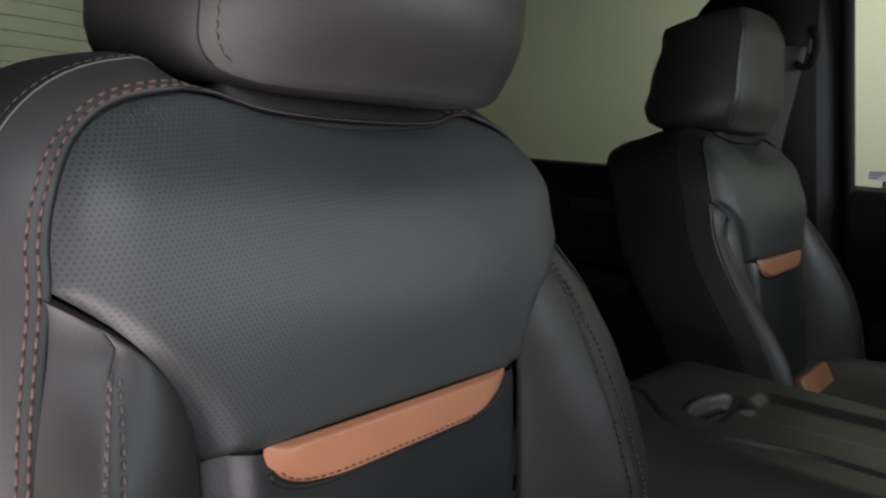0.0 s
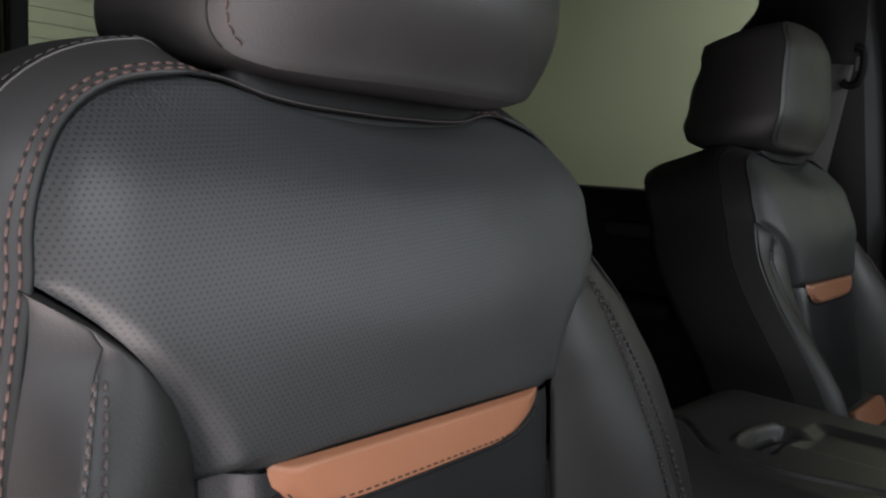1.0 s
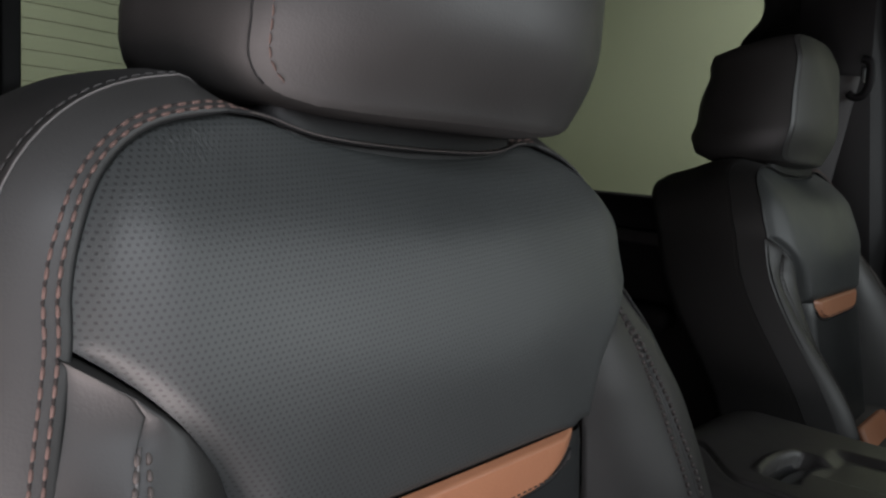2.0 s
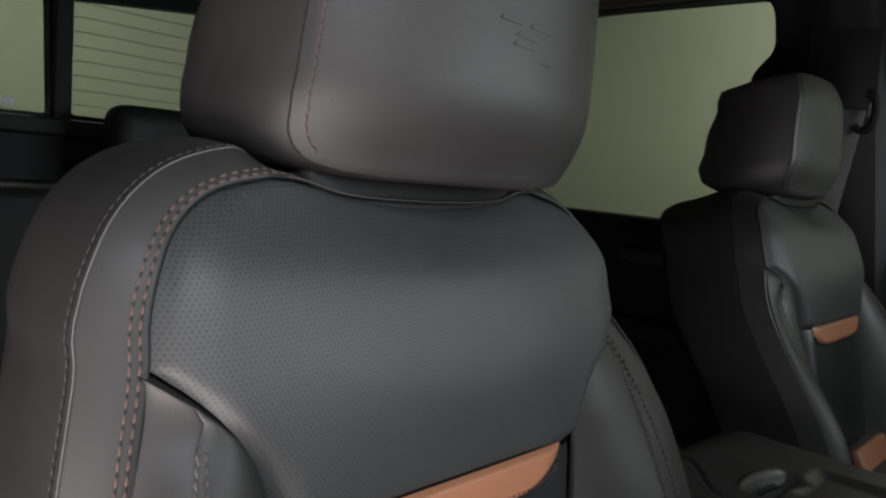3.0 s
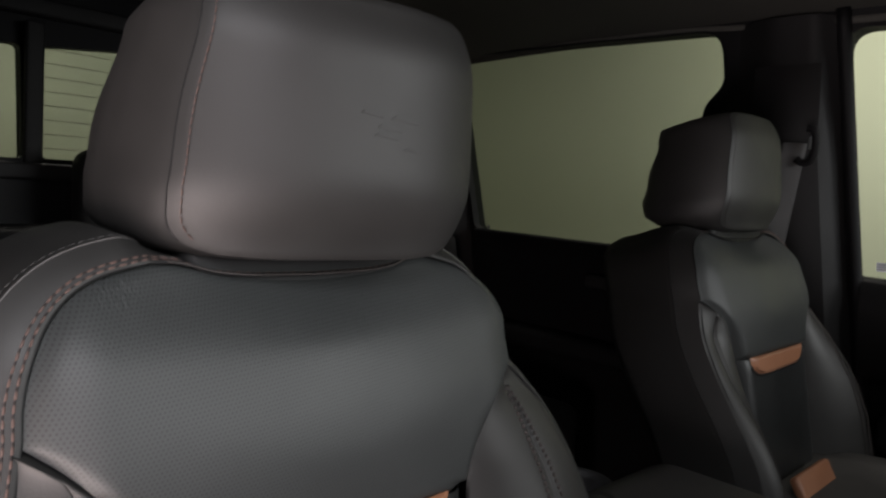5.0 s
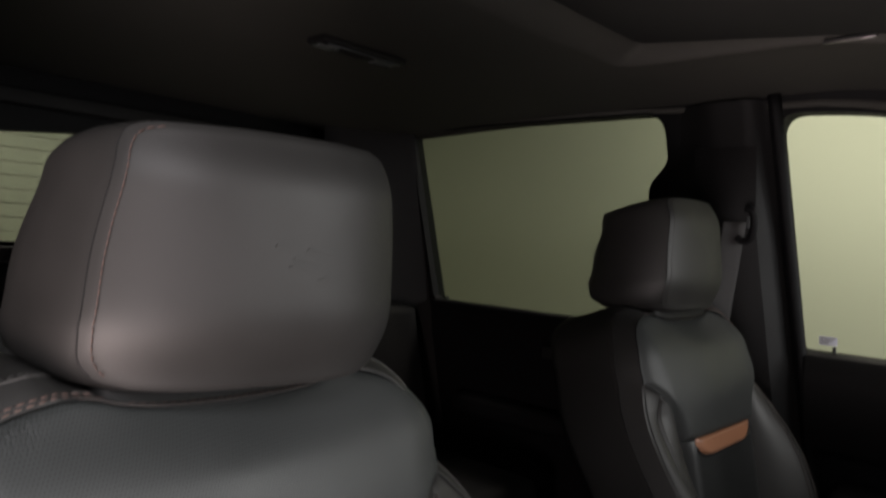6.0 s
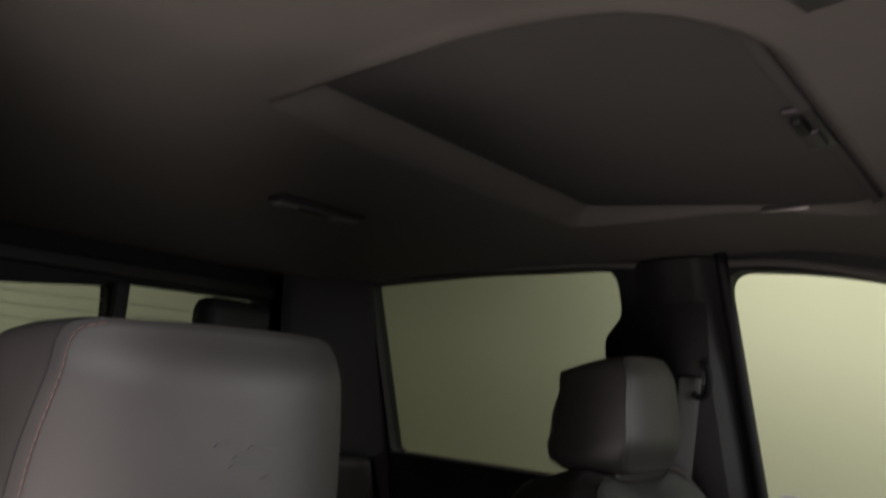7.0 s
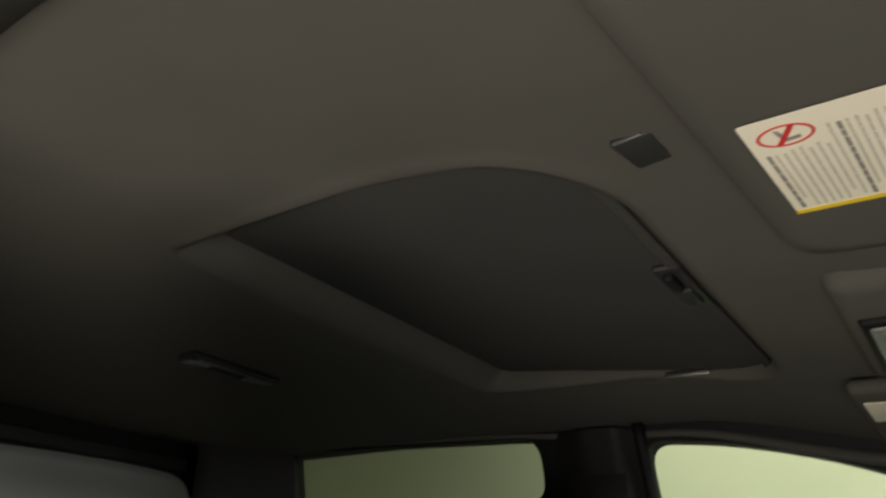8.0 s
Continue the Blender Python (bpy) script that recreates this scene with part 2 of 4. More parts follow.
def stitches(name, pts, mat, parent, pitch=0.0062, length=0.0042, radius=0.0007, label="", lift=Vector((0.0006, 0, 0)), shift=0.0):
    """A row of single thread stitches along a line."""
    total = sum((b - a).length for a, b in zip(pts, pts[1:]))
    n = max(int(total / pitch), 2)
    line = even(pts, n * 4 + 1)
    verts, fs = [], []
    for i in range(n):
        a, b = line[4 * i], line[4 * i + 1] + (line[4 * i + 2] - line[4 * i + 1]) * 0.8
        d = (b - a).normalized()
        mid = (a + b) / 2 + lift + d * (pitch * shift)
        half = length / 2
        s = d.orthogonal().normalized()
        w = d.cross(s)
        k = len(verts)
        for e, r in ((-1, 0.35), (-0.55, 1), (0.55, 1), (1, 0.35)):
            sink = -0.0006 if abs(e) == 1 else 0
            for q in range(5):
                ang = 2 * math.pi * q / 5
                verts.append(mid + d * e * half + lift.normalized() * sink + radius * r * (math.cos(ang) * s + math.sin(ang) * w))
        for r in range(3):
            for q in range(5):
                fs.append((k + r * 5 + q, k + r * 5 + (q + 1) % 5, k + r * 5 + 5 + (q + 1) % 5, k + r * 5 + 5 + q))
    return link_mesh(name, verts, fs, mat, parent, label)


def rounded_box(bm, sx, sy, sz, at=(0, 0, 0), r=0.01, seg=3):
    b = bmesh.new()
    bmesh.ops.create_cube(b, size=1)
    bmesh.ops.scale(b, vec=(sx, sy, sz), verts=b.verts)
    bmesh.ops.bevel(b, geom=list(b.edges), offset=r, segments=seg, affect="EDGES", profile=0.5)
    bmesh.ops.translate(b, vec=at, verts=b.verts)
    me = bpy.data.meshes.new("tmp")
    b.to_mesh(me)
    b.free()
    bm.from_mesh(me)
    bpy.data.meshes.remove(me)
    return bm


def box(name, lo, hi, mat, parent=None, label="", r=0.008, seg=3):
    lo, hi = Vector(lo), Vector(hi)
    s, c = hi - lo, (hi + lo) / 2
    return part(name, rounded_box(bmesh.new(), *s, at=c, r=min(r, min(s) * 0.45), seg=seg), mat, parent, label)


def panel(name, outline, holes, place, thick, mat, parent=None, label=""):
    """A sheet with real openings: outline and holes are lists of (a, b); place(a, b, depth) gives the world point."""
    bm = bmesh.new()
    loops = [outline] + holes
    front = []
    for lp in loops:
        vs = [bm.verts.new(place(a, b, 0)) for a, b in lp]
        front.append(vs)
        for i in range(len(vs)):
            bm.edges.new((vs[i], vs[(i + 1) % len(vs)]))
    bmesh.ops.triangle_fill(bm, use_beauty=True, use_dissolve=False, edges=list(bm.edges))
    ff = [[v for v in fc.verts] for fc in bm.faces]
    other = {}
    for lp, vs in zip(loops, front):
        for (a, b), v in zip(lp, vs):
            other[v] = bm.verts.new(place(a, b, thick))
    for vs in ff:
        bm.faces.new([other[v] for v in reversed(vs)])
    for vs in front:
        for i in range(len(vs)):
            a, b = vs[i], vs[(i + 1) % len(vs)]
            bm.faces.new((a, b, other[b], other[a]))
    ob = part(name, bm, mat, parent, label, smooth=False)
    return ob


def rounded_poly(corners, seg=6):
    """Corners (a, b, radius), in order, to a polygon with rounded corners."""
    out, n = [], len(corners)
    for i in range(n):
        p = Vector(corners[i][:2])
        r = corners[i][2]
        a = (Vector(corners[i - 1][:2]) - p)
        b = (Vector(corners[(i + 1) % n][:2]) - p)
        la, lb = min(r, a.length * 0.49), min(r, b.length * 0.49)
        p0, p1 = p + a.normalized() * la, p + b.normalized() * lb
        if r < 1e-5:
            out.append((p.x, p.y))
            continue
        for k in range(seg + 1):
            s = k / seg
            q = p0 * (1 - s) ** 2 + 2 * p * s * (1 - s) + p1 * s * s
            out.append((q.x, q.y))
    return out


def smooth01(s):
    s = min(max(s, 0.0), 1.0)
    return s * s * (3 - 2 * s)

# ---- the cab: far side, rear wall, roof, floor ----
def side(x, z, depth=0.0):
    """The far side of the cab, leaning in towards the roof."""
    return Vector((x, 1.175 + 0.240 * (1.266 - z) + depth, z))


REAR_WIN = rounded_poly([(-1.083, 1.290, 0.02), (-0.66, 1.290, 0.2), (-0.283, 1.285, 0.05), (-0.279, 1.178, 0.02), (-0.328, 1.129, 0.02), (-0.35, 0.797, 0.02), (-1.055, 0.799, 0.02)])
FRONT_WIN = rounded_poly([(-0.050, 1.269, 0.05), (0.13, 1.257, 0.1), (0.37, 1.204, 0.15), (0.95, 0.92, 0.05), (0.96, 0.787, 0.03), (-0.014, 0.794, 0.008)])
wall_far = panel("wall_far_side", [(-1.40, -0.05), (1.25, -0.05), (1.25, 0.86), (0.50, 1.318), (-1.40, 1.318)], [REAR_WIN, FRONT_WIN], side, 0.05, DARK)
tagged(wall_far, "dark plastic cab side with two window openings", "cab side", kind="structure")


def window(name, loop, tint, label):
    w = thing(name, label, "window", kind="structure")
    panel("pane", loop, [], lambda a, b, d: side(a, b, 0.022 + d), 0.004, tint, w, "tinted glass pane")
    c = [sum(p[i] for p in loop) / len(loop) for i in (0, 1)]
    inner = [(a + (c[0] - a) * 0.004, b + (c[1] - b) * 0.005) for a, b in loop]
    outer = [(a - (c[0] - a) * 0.012, b - (c[1] - b) * 0.016) for a, b in loop]
    panel("window_seal", outer, [inner], lambda a, b, d: side(a, b, -0.003 + d), 0.024, DARK, w, "black rubber window seal")
    for o in w.children:
        if o.name.startswith("pane"):
            o.visible_shadow = False
    return w


window("window_1", REAR_WIN, GLASS_TINT, "dark tinted rear door window, closed")
window("window_2", FRONT_WIN, GLASS_CLEAR, "clear front door window, closed")

# B pillar trim between the doors
pillar = thing("pillar_trim", "dark grey moulded plastic pillar trim between the doors", "pillar trim", kind="structure")


def pillar_depth(z):
    return 0.038 + 0.060 * smooth01((1.27 - z) / 0.27)


def pillar_row(z):
    front = -0.060 + 0.037 * (1.26 - z) / 0.46
    back = -0.272 - 0.052 * smooth01((1.178 - z) / 0.045)
    row = []
    for k in range(19):
        s = k / 18
        y_in = 0.004 - pillar_depth(z) * smooth01(s / 0.55) * (1 - smooth01((s - 0.84) / 0.16) * 0.8)
        row.append(side(back + (front - back) * s, z, y_in))
    return row


loft("trim_panel", [pillar_row(0.25 + 1.04 * i / 40) for i in range(41)], TRIM, pillar, "", wrap=False)
# soft lower swell of the pillar above the belt slot
loft("lower_cover", [[side(-0.185 + 0.125 * k / 12 + 0.07 * (1 - z / 1.0), z, 0.004 - pillar_depth(z) - 0.022 * math.sin(math.pi * k / 12) * math.sin(math.pi * min(max((z - 0.68) / 0.52, 0), 1)) ** 0.6) for k in range(13)] for z in [0.68 + 0.52 * i / 24 for i in range(25)]], TRIM, pillar, "", wrap=False)
tube("door_seal", [side(-0.046 + 0.037 * (1.26 - z) / 0.46, z, -0.014) for z in [0.35 + 0.95 * i / 30 for i in range(31)]], 0.013, DARK, pillar, "black rubber door seal")

belt = thing("seat_belt", "dark grey seat belt hanging from its guide on the pillar", "seat belt")
tube("webbing", [side(-0.092 - 0.075 * s, 1.045 - 0.42 * s, -0.124 - 0.02 * s) for s in [i / 16 for i in range(17)]], 0.024, WEBBING, belt, "grey woven webbing", sides=10, flat=0.06)
ring = [(0.000, 0.030), (0.011, 0.026), (0.014, 0.010), (0.012, -0.014), (0.004, -0.030), (-0.010, -0.033), (-0.020, -0.026)]
tube("belt_guide", curve_points([side(-0.070 + a, 1.042 + b, -0.118 - 0.004 * math.cos(9 * a)) for a, b in ring], 40), 0.0070, DARK, belt, "black hook-shaped belt guide", sides=10)
box("guide_slot", tuple(side(-0.071, 1.034, -0.120)), tuple(side(-0.066, 1.058, -0.114) + Vector((0, 0.004, 0))), SATIN, belt, "bright metal slot", r=0.001)

# front door trim below the far window
door = thing("door_panel", "black moulded front door panel with padded top and armrest", "door panel")
loft("upper_trim", [[side(x, 0.788, 0.012), side(x, 0.794, -0.004), side(x, 0.786, -0.022), side(x, 0.72, -0.036), side(x, 0.605, -0.034), side(x, 0.585, -0.014), side(x, 0.57, 0.012)] for x in [0.004 + 0.95 * i / 20 for i in range(21)]], TRIM, door, "padded charcoal upper trim", wrap=False)
box("armrest", (0.06, 1.25, 0.46), (0.85, 1.39, 0.535), TRIM, door, "padded armrest", r=0.02)
loft("lower_trim", [[side(x, 0.57, -0.004), side(x, 0.40, -0.014), side(x, 0.2, -0.012), side(x, 0.0, 0.0)] for x in [0.004 + 0.95 * i / 20 for i in range(21)]], DARK, door, "", wrap=False)
box("door_pull", (0.28, 1.275, 0.615), (0.52, 1.302, 0.655), SATIN, door, "satin silver door pull", r=0.008)

rear_door = thing("rear_door_panel", "black moulded rear door panel", "door panel")
loft("rear_trim", [[side(x, 0.798, 0.012), side(x, 0.802, -0.004), side(x, 0.794, -0.018), side(x, 0.72, -0.030), side(x, 0.45, -0.028), side(x, 0.2, -0.02), side(x, 0.0, 0.0)] for x in [-1.05 + 0.70 * i / 16 for i in range(17)]], DARK, rear_door, "", wrap=False)
box("rear_armrest", (-0.95, 1.27, 0.48), (-0.45, 1.37, 0.54), DARK, rear_door, "", r=0.02)
box("door_pull", (-0.63, 1.255, 0.685), (-0.47, 1.278, 0.718), PLASTIC, rear_door, "black door pull", r=0.006)


def lock_pin(x, z, label):
    k = thing("lock_knob", label, "door lock", at=side(x, z, 0.004))
    tube("knob", [Vector((0, 0, 0)), Vector((0, 0, 0.010)), Vector((0.0005, 0, 0.018))], 0.0035, PLASTIC, k)
    return k


lock_pin(0.050, 0.790, "small black door lock knob on the window sill")
lock_pin(-1.005, 0.796, "small black door lock knob on the rear sill")
st = thing("window_sticker", "small clear sticker with grey print in the window corner", "sticker", at=side(0.040, 0.818, 0.016))
panel("film", rounded_poly([(-0.020, -0.009, 0.002), (0.014, -0.009, 0.002), (0.014, 0.009, 0.002), (-0.020, 0.009, 0.002)], 2), [], lambda a, b, d: Vector((a, d - 0.240 * b, b)), 0.0006, FILM, st)
for i in range(3):
    panel("print_bar", [(-0.018, 0.004 - 0.005 * i), (0.010 - 0.006 * i, 0.004 - 0.005 * i), (0.010 - 0.006 * i, 0.0065 - 0.005 * i), (-0.018, 0.0065 - 0.005 * i)], [], lambda a, b, d: Vector((a, d - 0.0012 - 0.240 * b, b)), 0.0006, INK, st)

# rear wall with the three-part sliding window
RX = -1.25


def rear(y, z, depth=0.0):
    return Vector((RX - depth + 0.12 * (0.9 - z), y, z))


G1 = rounded_poly([(-0.30, 0.918, 0.02), (0.112, 0.918, 0.008), (0.112, 1.152, 0.014), (-0.26, 1.135, 0.03)])
G2 = rounded_poly([(0.150, 0.920, 0.008), (0.496, 0.920, 0.008), (0.496, 1.189, 0.012), (0.150, 1.154, 0.012)])
G3 = rounded_poly([(0.533, 0.920, 0.008), (0.962, 0.920, 0.02), (0.960, 1.205, 0.03), (0.533, 1.201, 0.012)])
wall_rear = panel("wall_rear", [(-0.50, -0.05), (1.42, -0.05), (1.42, 0.7), (1.20, 1.33), (-0.34, 1.33), (-0.50, 0.7)], [G1, G2, G3], rear, 0.04, DARK)
tagged(wall_rear, "dark plastic rear cab wall round the sliding window", "cab wall", kind="structure")
rw = thing("window_3", "tinted three-part sliding rear window with heater lines", "window", kind="structure")
for lp, nm in ((G1, "side_pane"), (G2, "sliding_pane"), (G3, "side_pane")):
    o = panel("pane", lp, [], lambda a, b, d: rear(a, b, 0.02 + d), 0.004, GLASS_TINT, rw, "tinted glass pane")
    o.visible_shadow = False
    y0, y1 = min(p[0] for p in lp), max(p[0] for p in lp)
    if nm == "sliding_pane" or y0 > 0.5:
        for i in range(8):
            z = 0.942 + 0.030 * i
            tube("heater_wire", [rear(y0 + (y1 - y0) * k / 8, z + 0.001 * math.sin(k), 0.017) for k in range(9)], 0.0009, HEATER, rw, "", sides=5)
for y in (0.131, 0.5145):
    box("slider_post", (RX - 0.012, y - 0.018, 0.896), (RX + 0.006, y + 0.018, 1.198), TRIM, rw, "black window post", r=0.006)
box("window_track", (RX - 0.01, -0.33, 0.876), (RX + 0.026, 0.97, 0.910), TRIM, rw, "black sliding window track", r=0.006)
box("header_rail", (RX - 0.060, -0.33, 1.212), (RX - 0.012, 0.97, 1.250), TRIM, rw, "dark window header", r=0.008)
for dy, h in ((0.0, 0.014), (0.013, 0.019), (0.027, 0.012), (0.036, 0.017)):
    box("glass_sticker", (RX - 0.020, 0.004 + dy, 0.926), (RX - 0.0190, 0.014 + dy, 0.926 + h), FILM, rw, "small white sticker on the glass", r=0.0004)

# C pillar trim in the far rear corner
cp = thing("rear_pillar_trim", "dark moulded corner trim beside the rear window", "pillar trim", kind="structure")
loft("corner_panel", [[Vector((RX + 0.02, 0.972 + 0.06 * (1.22 - z), z)), Vector((RX + 0.05, 1.02 + 0.13 * (1.22 - z), z)), Vector((RX + 0.11, 1.120 + 0.22 * (1.271 - z), z)), side(RX + 0.165, z, -0.014), side(RX + 0.180, z, 0.003)] for z in [0.4 + 0.89 * i / 20 for i in range(21)]], TRIM, cp, "", wrap=False)

floor = panel("floor", [(-1.40, -0.55), (1.3, -0.55), (1.3, 1.46), (-1.40, 1.46)], [], lambda a, b, d: Vector((a, b, 0.0 - d)), 0.04, CARPET)
tagged(floor, "black carpeted cab floor", "floor", kind="structure")


# headliner, with the sunroof opening cut through it
def roof_z(x, y):
    across = (y - 0.45) / 0.74
    z = 1.315 - 0.018 * abs(across) ** 3
    z -= 0.020 * smooth01((-0.55 - x) / 0.85) + 0.065 * smooth01((x - 0.05) / 0.45)
    return z


SUN = (-0.190, 0.303, 0.163, 0.862)


def sun_radius(x, y):
    """Below 0 inside the rounded sunroof opening."""
    x0, x1, y0, y1 = SUN
    cx, cy, hx, hy = (x0 + x1) / 2, (y0 + y1) / 2, (x1 - x0) / 2, (y1 - y0) / 2
    r = 0.11 if x > cx else 0.02
    qx, qy = abs(x - cx) - hx + r, abs(y - cy) - hy + r
    return math.hypot(max(qx, 0), max(qy, 0)) + min(max(qx, qy), 0) - r


def sun_loop(grow, n_side=14, n_arc=8):
    x0, x1, y0, y1 = SUN[0] - grow, SUN[1] + grow, SUN[2] - grow, SUN[3] + grow
    pts = []
    for cx, cy, r, a0 in ((x1, y1, 0.11 + grow, 0), (x0, y1, 0.02 + grow, 90), (x0, y0, 0.02 + grow, 180), (x1, y0, 0.11 + grow, 270)):
        sx, sy = (1 if cx == x1 else -1), (1 if cy == y1 else -1)
        for k in range(n_arc + 1):
            a = radians(a0 + 90 * k / n_arc)
            pts.append((cx - sx * r + r * math.cos(a), cy - sy * r + r * math.sin(a)))
    out = []
    for i, p in enumerate(pts):
        q = pts[(i + 1) % len(pts)]
        long = math.dist(p, q) > 0.12
        for k in range(n_side if long else 1):
            s = k / (n_side if long else 1)
            out.append((p[0] + (q[0] - p[0]) * s, p[1] + (q[1] - p[1]) * s))
    return out


def shade_z(x):
    return 1.344 - 0.107 * (x + 0.19)


def headliner_mesh():
    inner = [(x - 0.036 * smooth01((SUN[0] + 0.05 - x) / 0.05), y) for x, y in sun_loop(0.004)]
    cx, cy = (SUN[0] + SUN[1]) / 2, (SUN[2] + SUN[3]) / 2
    lo, hi = (-1.36, -0.22), (0.85, 1.21)
    loops = []
    for k in range(26):
        s = (k / 25) ** 1.2
        lp = []
        for x, y in inner:
            dx, dy = x - cx, y - cy
            far = min((hi[0] - cx) / dx if dx > 1e-6 else 9e9, (lo[0] - cx) / dx if dx < -1e-6 else 9e9, (hi[1] - cy) / dy if dy > 1e-6 else 9e9, (lo[1] - cy) / dy if dy < -1e-6 else 9e9)
            px, py = x + (cx + dx * far - x) * s, y + (cy + dy * far - y) * s
            lip = 0.0035 * math.exp(-((sun_radius(px, py) - 0.012) / 0.010) ** 2)
            lp.append(Vector((px, py, roof_z(px, py) - lip)))
        loops.append(lp)
    top = [Vector((x, y, shade_z(x) + 0.012)) for x, y in sun_loop(0.002)]
    mid = [Vector((x, y, shade_z(x) - 0.001)) for x, y in sun_loop(0.0)]
    return [top, mid] + loops


ceiling = loft("ceiling", headliner_mesh(), CLOTH)
tagged(ceiling, "dark grey cloth headliner round the sunroof", "headliner", kind="structure")
roof_skin = panel("roof_panel", [(-1.40, -0.30), (1.0, -0.30), (1.0, 1.28), (-1.40, 1.28)], [], lambda a, b, d: Vector((a, b, 1.362 + d)), 0.01, DARK)
tagged(roof_skin, "dark metal roof above the headliner", "roof", kind="structure")

shade = thing("sunshade", "dark cloth sunshade closed under the sunroof", "sunshade")
lp0 = [Vector((x, y, shade_z(x) + 0.005)) for x, y in sun_loop(0.012)]
lp1 = [Vector((x, y, shade_z(x) + 0.001)) for x, y in sun_loop(-0.02)]
lp2 = [Vector((0.057 + (x - 0.057) * 0.5, 0.512 + (y - 0.512) * 0.5, shade_z(0.057 + (x - 0.057) * 0.5))) for x, y in sun_loop(-0.02)]
loft("shade_panel", [lp0, lp1, lp2], SHADE, shade, "", cap1=True)
HX, HY, HZ = 0.276, 0.480, shade_z(0.276) - 0.002
handle = part("handle", rounded_box(bmesh.new(), 0.030, 0.120, 0.008, at=(HX, HY, HZ), r=0.0035), PLASTIC, shade, "black recessed pull handle")
part("pull_tab", rounded_box(bmesh.new(), 0.012, 0.040, 0.014, at=(HX - 0.002, HY - 0.030, HZ - 0.006), r=0.004), DARK, handle)
part("finger_cup", rounded_box(bmesh.new(), 0.014, 0.046, 0.006, at=(HX + 0.001, HY + 0.022, HZ - 0.005), r=0.0025), PLASTIC, handle)
part("hem", rounded_box(bmesh.new(), 0.014, 0.66, 0.006, at=(0.284, 0.506, shade_z(0.284) - 0.001), r=0.0025), SHADE, shade)
rail = thing("sunroof_rail", "thin bright metal glide rail beside the shade", "rail")
box("rail_strip", (0.118, 0.852, 1.300), (0.188, 0.857, 1.306), CHROME, rail, r=0.001)

# reading lamp at the rear of the roof
lamp = thing("rear_dome_lamp", "slim unlit rear dome lamp with two lenses", "dome lamp", at=(-0.572, 0.536, roof_z(-0.572, 0.536) - 0.006))
part("lamp_bezel", rounded_box(bmesh.new(), 0.050, 0.20, 0.014, r=0.006), PLASTIC, lamp)
part("lens", rounded_box(bmesh.new(), 0.024, 0.046, 0.008, at=(-0.006, -0.070, -0.006), r=0.003), LENS, lamp, "frosted lens")
part("lens", rounded_box(bmesh.new(), 0.024, 0.046, 0.008, at=(-0.006, 0.060, -0.006), r=0.003), LENS, lamp, "frosted lens")
part("trim_strip", rounded_box(bmesh.new(), 0.004, 0.17, 0.004, at=(0.018, 0.0, -0.008), r=0.0015), SATIN, lamp, "bright trim strip")

# roof rail trim above the far doors and above the open near door
def rail_z(x):
    return 1.297 - 0.016 * smooth01((x + 0.45) / 0.4) - 0.075 * smooth01((x - 0.0) / 0.45)


fr = thing("roof_rail_trim", "dark cloth trim along the roof edge above the doors", "roof trim", kind="structure")
loft("rail_cover", [[Vector((x, 1.215, roof_z(x, 1.17) - 0.008)), Vector((x, 1.195, roof_z(x, 1.17) - 0.012)), Vector((x, 1.178, rail_z(x) + 0.012)), Vector((x, 1.164, rail_z(x))), Vector((x, 1.168, rail_z(x) - 0.007)), Vector((x, 1.20, rail_z(x) - 0.009))] for x in [-1.30 + 1.9 * i / 30 for i in range(31)]], CLOTH, fr, "", wrap=False)
nr = thing("roof_rail_trim", "dark grey cloth trim along the roof edge above the open door", "roof trim", kind="structure")
loft("rail_cover", [[Vector((x, -0.285, 1.265)), Vector((x, -0.275, 1.230)), Vector((x, -0.245, 1.218)), Vector((x, -0.205, 1.232)), Vector((x, -0.175, 1.256)), Vector((x, -0.14, roof_z(x, -0.14) - 0.001))] for x in [-1.42 + 2.2 * i / 24 for i in range(25)]], CLOTH, nr, "", wrap=False)
tube("weather_strip", [Vector((x, -0.252, 1.214)) for x in [-1.4 + 2.1 * i / 20 for i in range(21)]], 0.009, PLASTIC, nr, "black rubber weather strip")

# near rear door and pillar, which close the cab behind the open front door
near = panel("wall_near_side", [(-1.50, -0.05), (-0.05, -0.05), (-0.04, 0.6), (-0.09, 1.250), (-1.50, 1.250)], [[(-1.05, 0.74), (-0.42, 0.74), (-0.44, 1.19), (-1.03, 1.19)]], lambda a, b, d: Vector((a, -0.285 - 0.20 * (1.223 - b) - d, b)), 0.05, DARK)
tagged(near, "dark closed rear door and pillar on the near side", "cab side", kind="structure")
# unseen pane, darkened so little light passes into the rear
wn = panel("window_4", [(-1.05, 0.74), (-0.42, 0.74), (-0.44, 1.19), (-1.03, 1.19)], [], lambda a, b, d: Vector((a, -0.307 - 0.20 * (1.223 - b) - d, b)), 0.004, GLASS_LIGHT_BLOCK)
tagged(wn, "unseen rear door window on the near side, darkened to hold back light", "window", kind="structure")

# dashboard and windscreen close the front
dash = thing("dashboard", "black moulded dashboard below the windscreen", "dashboard", kind="structure")
# unseen dash, its top raised to shade the cushions and lower inserts
loft("dash_top", [[Vector((1.30, y, 0.90)), Vector((1.10, y, 0.93)), Vector((0.94, y, 0.92)), Vector((0.89, y, 0.84)), Vector((0.92, y, 0.55)), Vector((1.02, y, 0.30)), Vector((1.25, y, 0.10))] for y in [-0.42 + 1.78 * i / 20 for i in range(21)]], PLASTIC, dash, "", wrap=False)
